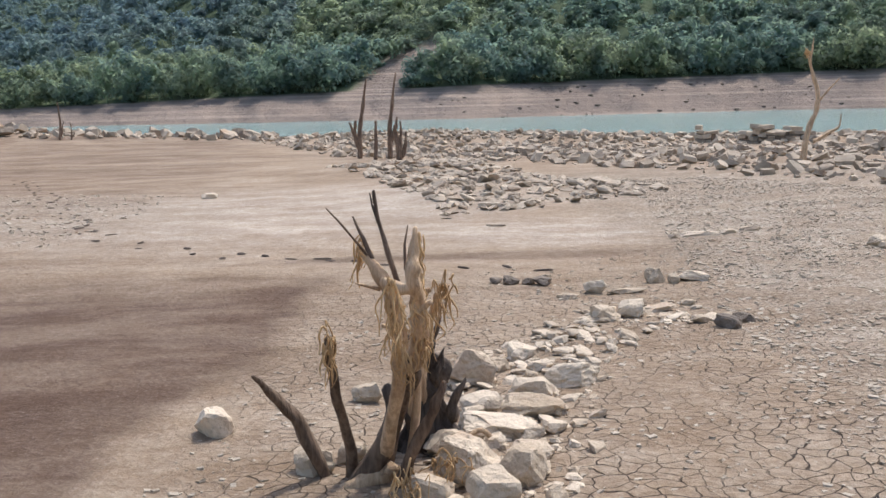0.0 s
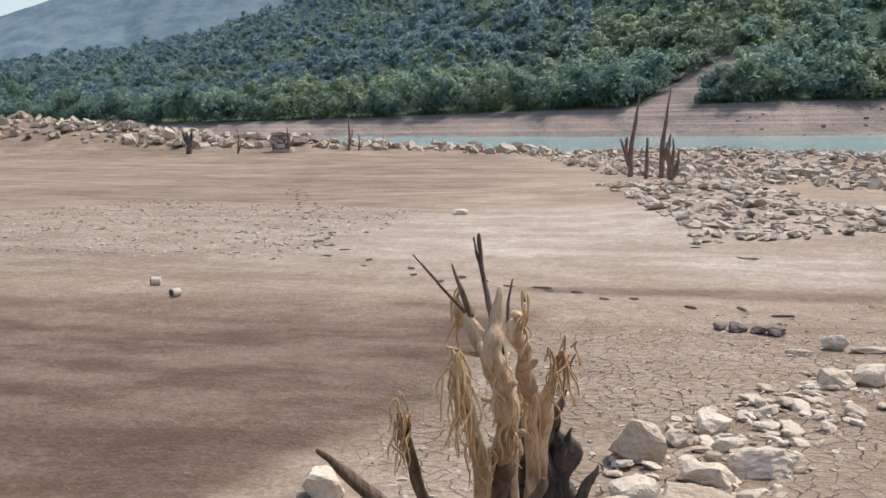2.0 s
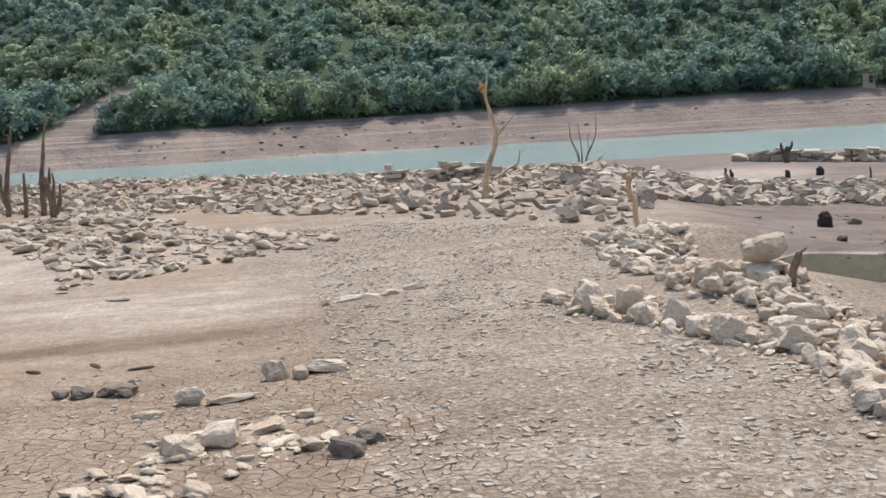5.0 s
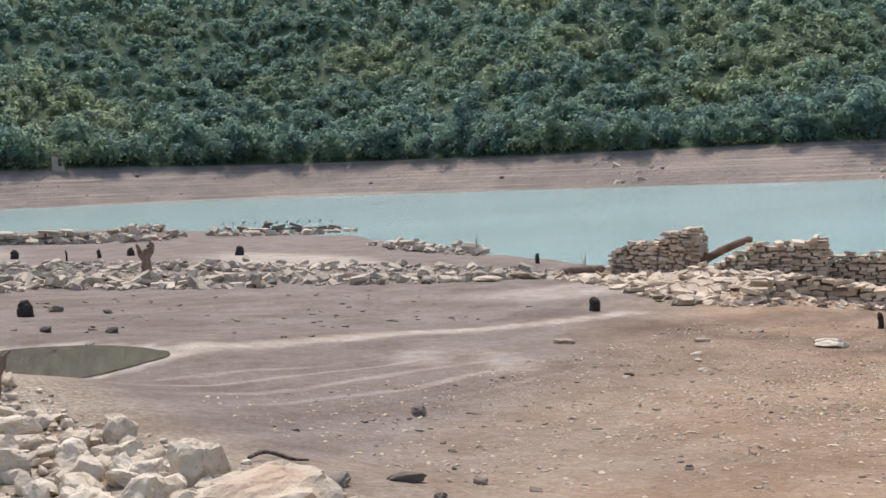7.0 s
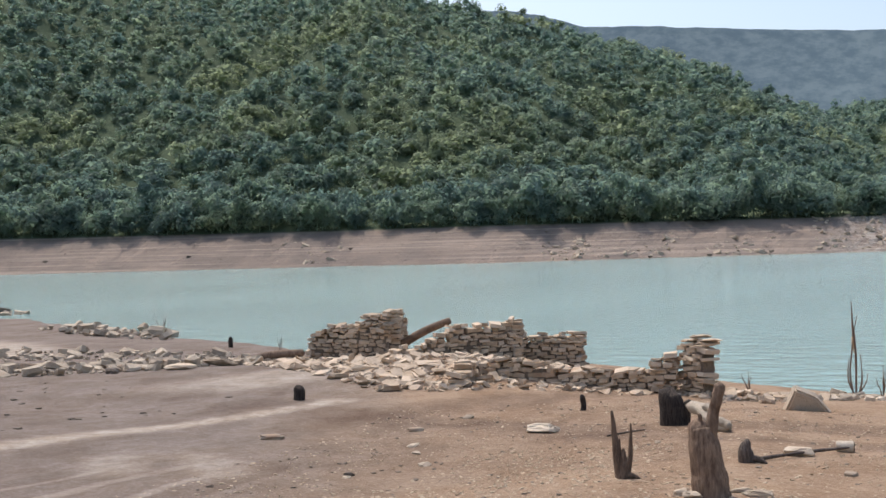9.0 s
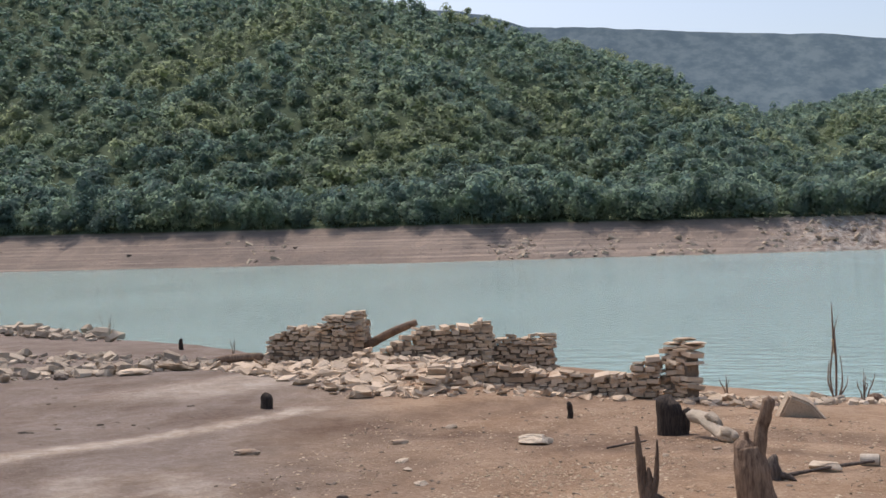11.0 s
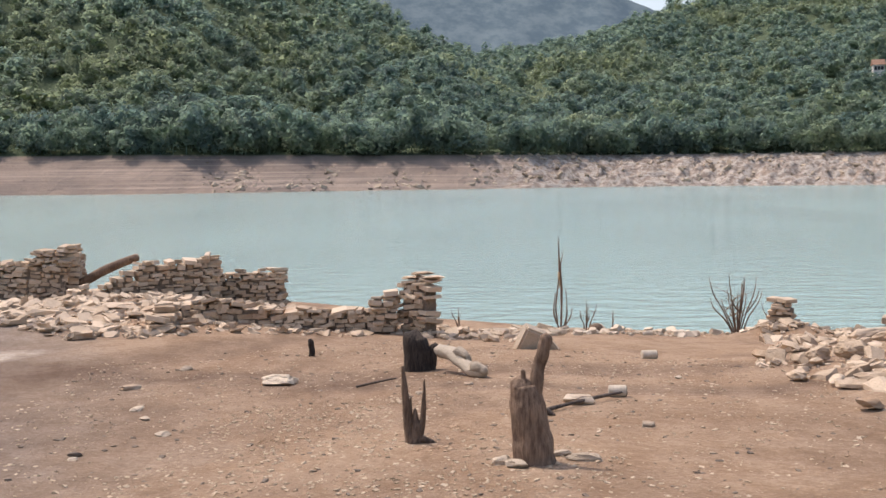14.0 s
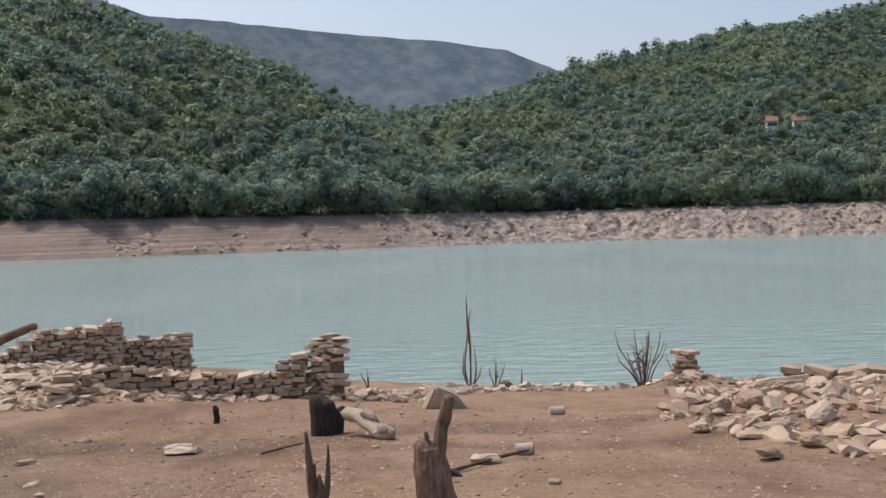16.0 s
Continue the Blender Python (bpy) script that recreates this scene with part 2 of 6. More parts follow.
def mesh_fast(name, verts, tris, mat, smooth_shade=False):
    """A triangle mesh from two numpy arrays."""
    me = bpy.data.meshes.new(name)
    me.vertices.add(len(verts))
    me.vertices.foreach_set("co", np.asarray(verts, np.float32).ravel())
    me.loops.add(len(tris) * 3)
    me.loops.foreach_set("vertex_index", np.asarray(tris, np.int32).ravel())
    me.polygons.add(len(tris))
    me.polygons.foreach_set("loop_start", np.arange(0, len(tris) * 3, 3, dtype=np.int32))
    me.polygons.foreach_set("use_smooth", np.full(len(tris), smooth_shade))
    me.materials.append(mat)
    me.update(calc_edges=True)
    return me


def part(name, bm, mat, parent=None, label="", smooth_shade=False):
    me = bpy.data.meshes.new(name)
    bm.to_mesh(me)
    bm.free()
    me.materials.append(mat)
    if smooth_shade:
        me.polygons.foreach_set("use_smooth", [True] * len(me.polygons))
    ob = new(name, me)
    if parent is not None:
        ob.parent = parent
    if label:
        ob["label"] = label
    return ob


def thing(name, x, y, z, label, category, group="", turn=0.0):
    ob = new(name)
    ob.matrix_basis = pose(x, y, z, 0, 0, turn)
    return tagged(ob, label, category, group)


def fbm(x, y, scale, seed=0, octaves=4):
    """Smooth value noise, about 0 to 1, on arrays."""
    x, y = np.asarray(x, float) * scale, np.asarray(y, float) * scale
    out, amp, tot = 0.0, 1.0, 0.0
    for o in range(octaves):
        xi, yi = np.floor(x), np.floor(y)
        fx, fy = x - xi, y - yi
        fx, fy = fx * fx * (3 - 2 * fx), fy * fy * (3 - 2 * fy)

        def h(a, b):
            v = np.sin(a * 127.1 + b * 311.7 + (seed + o) * 74.7) * 43758.5453
            return v - np.floor(v)

        out = out + amp * ((h(xi, yi) * (1 - fx) + h(xi + 1, yi) * fx) * (1 - fy) + (h(xi, yi + 1) * (1 - fx) + h(xi + 1, yi + 1) * fx) * fy)
        tot += amp
        amp, x, y = amp * 0.5, x * 2.03, y * 2.03
    return out / tot


# ---- the lie of the land ----
ZW = -2.2
SHORE = [(24, -160), (27, -40), (28.8, -9), (29.2, -1.5), (31.8, 3.2), (36, 8), (41, 22), (49, 34), (60, 50), (66, 66), (72, 84), (66, 98), (44, 102), (21, 102), (0, 102), (-22, 106), (-43, 126), (-80, 180), (-140, 250), (-300, 330)]


def shore_dist(x, y):
    """Signed distance to the near waterline, positive on land."""
    best = np.full(np.shape(x), 1e9)
    side = np.ones(np.shape(x))
    for (ax, ay), (bx, by) in zip(SHORE[:-1], SHORE[1:]):
        dx, dy = bx - ax, by - ay
        u = np.clip(((x - ax) * dx + (y - ay) * dy) / (dx * dx + dy * dy), 0, 1)
        d = np.hypot(x - ax - u * dx, y - ay - u * dy)
        s = np.where(dx * (y - ay) - dy * (x - ax) >= 0, 1.0, -1.0)
        side = np.where(d < best - 1e-9, s, side)
        best = np.minimum(best, d)
    return best * side


def smooth(a, b, v):
    u = np.clip((v - a) / (b - a), 0, 1)
    return u * u * (3 - 2 * u)


BERM = [(8, 18, 0.1), (9.5, 23, 0.2), (12, 28, 0.35), (15, 36, 0.45), (11, 43, 0.4), (2, 46, 0.35), (-8, 52, 0.15), (-18, 53, 0.45), (-26, 53, 0.95), (-32, 53, 1.6), (-42, 54, 2.2), (-75, 60, 2.7)]


def berm_z(x, y):
    out = np.zeros(np.shape(x))
    for (ax, ay, ah), (bx, by, bh) in zip(BERM[:-1], BERM[1:]):
        dx, dy = bx - ax, by - ay
        u = np.clip(((x - ax) * dx + (y - ay) * dy) / (dx * dx + dy * dy), 0, 1)
        d = np.hypot(x - ax - u * dx, y - ay - u * dy)
        out = np.maximum(out, (ah + (bh - ah) * u) * np.exp(-(d / 4.5) ** 2))
    return out


def mound(x, y, cx, cy, r, h):
    return h * np.exp(-((x - cx) ** 2 + (y - cy) ** 2) / (r * r))


def ground_z(x, y):
    """Height of the dry lake bed."""
    x, y = np.asarray(x, float), np.asarray(y, float)
    d = shore_dist(x, y)
    w = 26 + 30 * smooth(8, 60, y)
    u = np.clip(1 - d / w, -1, 3)
    z = np.where(u > 0, ZW * np.where(u < 0.15, u * u / 0.3, u - 0.075) * 1.081, 0)
    row = 4.3 + 0.335 * (y - 4.5)
    basin = smooth(0.2, 3.0, x - row) * smooth(3.5, 8, y) * (1 - smooth(22, 30, y)) * (1 - smooth(16, 26, x))
    z = z - 0.3 * basin
    z = np.maximum(z, -7)
    z = z + 0.05 * np.sin(x * 0.31 + 1.3) * np.sin(y * 0.27 + 0.4) + 0.02 * np.sin(x * 0.9 + y * 0.6) * np.sin(y * 1.1 - x * 0.4)
    z = z + berm_z(x, y)
    for m in ((0.6, 18.5, 2.4, 0.22), (-1.5, 25, 2.2, 0.15), (14.5, 35, 4.0, 0.3), (6.3, 10.6, 1.0, 0.16), (5.3, 6.8, 0.9, 0.10), (17, -2.5, 2.6, 0.35), (21, -4.5, 3.0, 0.45), (28, 11.0, 3.0, 0.38), (26.0, 8.4, 1.6, 0.15), (26.4, 6.6, 0.9, 0.2), (27.5, -2.8, 0.9, 0.3), (46.8, 55.8, 2.4, 0.8)):
        z = z + mound(x, y, *m)
    # level floor of the pond
    c, s = np.cos(0.45), np.sin(0.45)
    u, v = ((x - 9.0) * c + (y - 13.1) * s) / 1.7, (-(x - 9.0) * s + (y - 13.1) * c) / 1.6
    w = 1 - smooth(0.9, 1.6, np.hypot(u, v))
    return z + (-0.29 - z) * w


def line_dist(x, y, pts):
    """Distance to an open line, and how far along it (0 to 1 per leg)."""
    best, along = np.full(np.shape(x), 1e9), np.zeros(np.shape(x))
    for i, (a, b) in enumerate(zip(pts[:-1], pts[1:])):
        dx, dy = b[0] - a[0], b[1] - a[1]
        u = np.clip(((x - a[0]) * dx + (y - a[1]) * dy) / (dx * dx + dy * dy), 0, 1)
        d = np.hypot(x - a[0] - u * dx, y - a[1] - u * dy)
        along = np.where(d < best, i + u, along)
        best = np.minimum(best, d)
    return best, along


def inside(x, y, poly):
    x, y = np.asarray(x, float), np.asarray(y, float)
    c = np.zeros(x.shape, bool)
    for (ax, ay), (bx, by) in zip(poly, poly[1:] + poly[:1]):
        with np.errstate(divide="ignore", invalid="ignore"):
            c ^= ((ay > y) != (by > y)) & (x < (bx - ax) * (y - ay) / (by - ay + 1e-12) + ax)
    return c


def blob(x, y, cx, cy, rx, ry, turn=0.0, soft=0.35):
    c, s = math.cos(radians(turn)), math.sin(radians(turn))
    u, v = ((x - cx) * c + (y - cy) * s) / rx, (-(x - cx) * s + (y - cy) * c) / ry
    r = np.hypot(u, v) + 0.35 * (fbm(x, y, 0.8, 3) - 0.5) + 0.25 * (fbm(x, y, 3.0, 5) - 0.5)
    return 1 - smooth(1 - soft, 1 + soft, r)


POND_EDGE = [(7.72, 12.25), (8.35, 11.98), (9.2, 12.05), (9.88, 12.28), (10.12, 13.1), (9.9, 13.95), (9.3, 14.5), (8.6, 14.1), (8.05, 13.0)]


def build_ground():
    na, nr = 560, 275
    ang = np.linspace(0, 2 * np.pi, na, endpoint=False)
    rad = np.concatenate([[0.003], np.geomspace(0.35, 420, nr - 1)])
    A, R = np.meshgrid(ang, rad)
    x, y = 2 + R * np.sin(A), 3 + R * np.cos(A)
    z = ground_z(x, y)
    near = 1 - smooth(20, 60, R)
    z = z + near * (0.018 * (fbm(x, y, 1.7, 1) - 0.5) + 0.012 * (fbm(x, y, 6.0, 2) - 0.5))
    v = np.stack([x.ravel(), y.ravel(), z.ravel()], 1)
    i = np.arange((nr - 1) * na)
    r0, a0 = i // na, i % na
    a1 = (a0 + 1) % na
    p, q, s, t = r0 * na + a0, r0 * na + a1, (r0 + 1) * na + a1, (r0 + 1) * na + a0
    tris = np.concatenate([np.stack([p, s, q], 1), np.stack([p, t, s], 1)])
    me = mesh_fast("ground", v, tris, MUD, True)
    X, Y = x.ravel(), y.ravel()
    row = 4.3 + 0.335 * (Y - 4.5)
    wob = fbm(X, Y, 0.9, 9) - 0.5
    sway = fbm(X, Y, 0.3, 17) - 0.5
    east = smooth(-0.2, 1.6, X - row + 2.2 * sway * (1 - smooth(4, 6, Y)) + 0.8 * wob)
    # dark damp mud, west of the old garden line
    lim = -1.35 + 0.10 * (Y - 6) + 0.9 * wob
    dark = smooth(0.14, -0.2, X - lim) * smooth(1.2, 4.4, Y + 3 * sway) * (1 - smooth(8.6, 11.0, Y + 1.2 * wob)) * (1 - 0.25 * smooth(-5, -12, X))
    west = smooth(-2.2, -5.0, X + 0.12 * (Y - 10) + 2.0 * sway) * smooth(8, 10, Y) * (1 - smooth(60, 90, Y))
    dark = np.maximum(dark, west * (0.2 + 0.35 * smooth(0.42, 0.62, fbm(X * 0.35, Y * 1.6, 0.5, 27))))
    dark = np.maximum(dark, 0.65 * blob(X, Y, 0.4, 11.2, 2.6, 0.28, 4))
    dark = np.maximum(dark, 0.5 * blob(X, Y, -9, 13, 3.5, 1.0, -10))
    dark = np.maximum(dark, 0.45 * blob(X, Y, -16, 36, 16, 1.0, -6))
    dark = np.maximum(dark, 0.55 * blob(X, Y, 21.3, 9.0, 4.2, 0.9, -35))
    dark = np.maximum(dark, 0.6 * blob(X, Y, 19.0, 2.4, 0.75, 6.0, 8))
    dark = np.maximum(dark, 0.5 * blob(X, Y, 14.0, 21.0, 5.0, 1.6, -20))
    dark = np.maximum(dark, 0.4 * blob(X, Y, 15.5, 7.8, 6.0, 1.5, -15, 0.6))
    dark = np.maximum(dark, 0.3 * blob(X, Y, 9.5, 3.5, 4.5, 1.6, 60, 0.7))
    dark = np.maximum(dark, 0.35 * blob(X, Y, 12.0, 0.0, 3.0, 2.0, 30, 0.7))
    d4, _ = line_dist(X, Y, [(19.4, 11.6), (18.7, 9.4), (18.5, 7.6), (18.0, 6.0)])
    d5, _ = line_dist(X, Y, [(18.0, 6.0), (16.9, 4.4), (16.7, 2.8), (16.4, 1.2), (17.2, -0.4)])
    dark = np.maximum(dark, 0.8 * (1 - smooth(0.3, 1.7, d4 + 1.2 * wob)))
    dark = np.maximum(dark, 0.72 * (1 - smooth(0.08, 0.7, d5 + 0.5 * wob)))
    dark = np.maximum(dark, 0.35 * smooth(0.56, 0.68, fbm(X, Y, 0.7, 23)) * smooth(7, 9, X))
    swirl = blob(X, Y, 10.6, 9.9, 2.6, 1.2, -15, 0.5)
    pale = 0.75 * blob(X, Y, -2.6, 16.5, 3.6, 4.2, -10, 0.6)
    pale = np.maximum(pale, 0.8 * blob(X, Y, 2.0, 13.4, 2.6, 1.3, 10, 0.6))
    d1, _ = line_dist(X, Y, [(9.8, 12.25), (11, 12.6), (12.2, 12.7), (14.5, 12.5), (17.2, 12.2), (21, 11.5)])
    pale = np.maximum(pale, 0.9 * (1 - smooth(0.12, 0.42, d1 + 0.15 * wob)))
    d2, _ = line_dist(X, Y, POND_EDGE + POND_EDGE[:1])
    pale = np.maximum(pale, 0.95 * (1 - smooth(0.12, 0.26, d2 + 0.15 * wob)))
    d3, _ = line_dist(X, Y, [(12.2, 10.4), (12.9, 10.9), (13.6, 10.3), (12.5, 9.2)])
    pale = np.maximum(pale, 0.45 * (1 - smooth(0.1, 0.5, d3 + 0.3 * wob)))
    pale = np.maximum(pale, 0.8 * blob(X, Y, 35.5, 33.5, 7.5, 3.2, 55, 0.4))
    pale = np.maximum(pale, 0.7 * blob(X, Y, 27, 46, 10, 3.0, 50, 0.4))
    pale = np.maximum(pale, 0.6 * blob(X, Y, 24.5, 14.0, 4.0, 1.2, -20, 0.5))
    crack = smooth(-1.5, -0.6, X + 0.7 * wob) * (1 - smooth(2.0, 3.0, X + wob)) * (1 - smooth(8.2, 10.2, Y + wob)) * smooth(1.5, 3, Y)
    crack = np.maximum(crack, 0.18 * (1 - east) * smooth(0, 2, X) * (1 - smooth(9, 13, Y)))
    gravel = smooth(1.7, 2.8, X + 0.8 * wob) * (1 - east) * (1 - smooth(20, 26, Y)) * 0.9
    gravel = np.maximum(gravel, 0.7 * blob(X, Y, -8.5, 16, 4.5, 4.0, 0, 0.5))
    turn = smooth(6.5, 10.5, Y + 2 * wob - 0.35 * np.maximum(0, X - 13.5) + 2.2 * (1 - smooth(7, 12, X)))
    grey = east * turn
    warm = east * (1 - turn)
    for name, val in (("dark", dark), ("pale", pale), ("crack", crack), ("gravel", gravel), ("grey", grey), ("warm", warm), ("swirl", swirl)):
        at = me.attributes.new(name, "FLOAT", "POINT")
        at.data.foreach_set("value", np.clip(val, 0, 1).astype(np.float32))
    return tagged(new("ground", me), "dried tan lake mud with cracks and pale salt crust", "ground", kind="structure")


build_ground()


def build_water():
    bm = bmesh.new()
    bmesh.ops.create_circle(bm, cap_ends=True, segments=64, radius=700)
    bmesh.ops.translate(bm, verts=bm.verts, vec=(0, 0, 0))
    ob = part("lake_water", bm, WATER)
    ob.location = (0, 0, ZW)
    return tagged(ob, "calm milky turquoise reservoir water with small ripples", "water", kind="structure")


build_water()

# ---- far shore: bearings run anticlockwise from +y, distances from the origin ----
BANK_AZ = [70, 40, 25, 10, 0, -18, -30, -46, -57, -75, -90, -100, -115, -135, -175]
BANK_R = [420, 390, 330, 285, 262, 295, 300, 325, 300, 262, 285, 320, 325, 300, 280]
CREST_A = [(70, 2.2), (40, 2.4), (37, 3.0), (31.5, 3.7), (28, 4.4), (25, 5.4), (20, 7), (10, 9.6), (0, 11.5), (-20, 13), (-40, 14), (-60, 14), (-70, 13.2), (-77.5, 11.5), (-81, 10.2), (-84, 9.3), (-87.3, 8.3), (-90.5, 6.6), (-93.2, 5.2), (-95, 4.2), (-97.5, 2.9), (-100, 1.7), (-103, 1.2)]
CREST_B = [(-86, 5.4), (-92, 6.0), (-97.6, 6.6), (-100.9, 7.5), (-103.5, 8.3), (-107, 8.9), (-110, 9.4), (-113.5, 9.6), (-116, 10.0), (-122, 10.4), (-140, 10.4), (-175, 8)]
EYE = (2.0, 3.0, 1.6)


def table(pairs, az):
    p = sorted(pairs)
    return np.interp(az, [a for a, _ in p], [b for _, b in p])


def bank_r(az):
    return table(list(zip(BANK_AZ, BANK_R)), az) + 6 * (fbm(az, az * 0 + 2, 0.35, 4) - 0.5)


def hill_r(az, s, which):
    """Radius of the hill at bearing az, for s from 0 (foot of the wood) to 1 (crest)."""
    r0 = bank_r(az) + 24
    if which == "B":
        r0 = r0 + 150 * smooth(-98, -90, az)
        return r0 + s * (430 + 80 * np.sin(np.radians(az * 5)))
    return r0 + s * (290 + 90 * smooth(0, 30, az) * 3)


FOOT_A = [(-175, 7.5), (-70, 7.5), (-52, 8.0), (-40, 8.8), (-20, 8.4), (-8, 7.2), (0, 6.3), (11, 5.0), (22, 3.3), (27, 2.7), (40, 2.2), (70, 2.2)]


def foot_z(az, which):
    return table(FOOT_A, az) if which == "A" else 7.5 + 0 * az


def hill_z(az, s, which):
    r1 = hill_r(az, 1.0, which)
    top = np.tan(np.radians(table(CREST_A if which == "A" else CREST_B, az))) * r1 + EYE[2]
    foot = foot_z(az, which)
    z = foot + (top - foot) * (0.75 * s + 0.25 * s * s * (3 - 2 * s))
    rough = 4 * np.sin(np.radians(az) * 23 + s * 4) + 44 * (fbm(az, s * 10, 0.22, 7) - 0.5)
    return z + rough * s * (1 - s) * 2.2 * np.clip((top - foot) / 80, 0, 1)


def polar(az, r):
    a = np.radians(az)
    return EYE[0] - np.sin(a) * r, EYE[1] + np.cos(a) * r


def bank_z(az, u, which):
    """Height of the bare bank, u from 0 (under water) to 1 (foot of the wood): worn spurs, gullies and ledges."""
    low, foot = ZW - 3, foot_z(az, which)
    rocky = smooth(-92, -97, az)
    spur = fbm(az, az * 0 + 1.5 * u, 0.55, 8, 3) - 0.5
    gully = 1 - np.abs(2 * fbm(az + 0.4 * u, az * 0 + 0.8 * u, 0.8, 21, 3) - 1)
    body = np.sin(np.pi * np.clip(u, 0, 1))
    z = low + (foot - low) * u + body * (2.6 * spur - 0.8 * smooth(0.8, 1.0, gully) + 0.5 * (fbm(az, az * 0 + 9 * u, 4.0, 31, 3) - 0.5))
    ledge = np.abs(((z + 0.8 * spur) * 0.9) % 1.0 - 0.5)
    z = z + body * 0.35 * (ledge - 0.25)
    return z + rocky * body * (5.0 * (fbm(az, az * 0 + u * 5, 2.6, 11) - 0.42) + 2.6 * np.abs(fbm(az, az * 0 + u * 9, 6.0, 41, 3) - 0.5))


def build_hill(name, which, az0, az1, label):
    naz, ns, nb = 560, 40, 24
    az = np.linspace(az0, az1, naz)
    rows = []
    for k in range(-nb, ns + 6):
        if k < 0:  # the bare bank, from under the water up to the wood
            u = (k + nb) / nb
            r = bank_r(az) - 14 + 38 * u + (150 * smooth(-98, -90, az) if which == "B" else 0)
            z = bank_z(az, u, which)
        elif k <= ns:
            r, z = hill_r(az, k / ns, which), hill_z(az, k / ns, which)
        else:
            u = (k - ns) / 5
            r = hill_r(az, 1.0, which) + 120 * u
            z = hill_z(az, 1.0, which) * (1 - 0.8 * u)
        x, y = polar(az, r)
        rows.append(np.stack([x, y, z + 0 * x], 1))
    v = np.concatenate(rows)
    nrow = len(rows)
    i = np.arange((nrow - 1) * (naz - 1))
    a, b = i // (naz - 1), i % (naz - 1)
    p = a * naz + b
    tris = np.concatenate([np.stack([p, p + 1, p + naz + 1], 1), np.stack([p, p + naz + 1, p + naz], 1)])
    me = mesh_fast(name, v, tris, BANK, True)
    wood = np.repeat(np.arange(-nb, ns + 6) >= 0, naz).astype(np.float32)
    if which == 'A':
        kk = np.repeat(np.arange(-nb, ns + 6) / ns, naz)
        aa = np.tile(az, nrow)
        wood = wood * (1 - (smooth(1.9, 1.2, np.abs(aa - 3.6 + 20 * kk)) * (1 - smooth(0.1, 0.14, kk)))).astype(np.float32)
    rock = np.tile(smooth(-91, -96, az), nrow).astype(np.float32)
    for nm, val in (("wood", wood), ("rock", rock)):
        at = me.attributes.new(nm, "FLOAT", "POINT")
        at.data.foreach_set("value", val)
    return tagged(new(name, me), label, "hillside", kind="structure")


build_hill("far_hillside_west", "A", 70, -103, "steep wooded hillside above a bare tan drawdown bank")
build_hill("far_hillside_east", "B", -86, -175, "wooded hillside above a pale rocky drawdown bank")


def build_ridge(name, pairs, r, label):
    az = np.linspace(max(a for a, _ in pairs), min(a for a, _ in pairs), 160)
    rows = []
    for k in range(14):
        u = k / 13
        el = table(pairs, az) + 0.10 * (fbm(az, az * 0, 1.6, 13) - 0.5)
        rr = r * (0.72 + 0.28 * u)
        z = (np.tan(np.radians(el)) * r + EYE[2]) * (u ** 1.2) - 10 * (1 - u) + 40 * (fbm(az, az * 0 + u * 6, 0.5, 14) - 0.5) * u * (1 - u) * 2
        x, y = polar(az, rr)
        rows.append(np.stack([x, y, z], 1))
    v = np.concatenate(rows)
    naz = len(az)
    i = np.arange(13 * (naz - 1))
    p = (i // (naz - 1)) * naz + i % (naz - 1)
    tris = np.concatenate([np.stack([p, p + 1, p + naz + 1], 1), np.stack([p, p + naz + 1, p + naz], 1)])
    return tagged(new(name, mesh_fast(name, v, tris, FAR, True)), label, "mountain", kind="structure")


build_ridge("backdrop_ridge_east", [(-66, 11.5), (-74, 12.3), (-76.5, 12.3), (-78.4, 11.9), (-80.4, 11.3), (-84, 11.1), (-90, 10.5), (-96, 9.93), (-99, 9.4), (-101.3, 8.4), (-104, 7), (-112, 5)], 1900, "distant wooded mountain ridge tinted blue-grey for haze")
build_ridge("backdrop_ridge_west", [(75, 2.5), (60, 3), (45, 3.2), (39.6, 4.41), (36.9, 5.45), (34, 6.5), (30, 8), (25, 9.5), (12, 9)], 1600, "distant mountain slope tinted blue for haze")


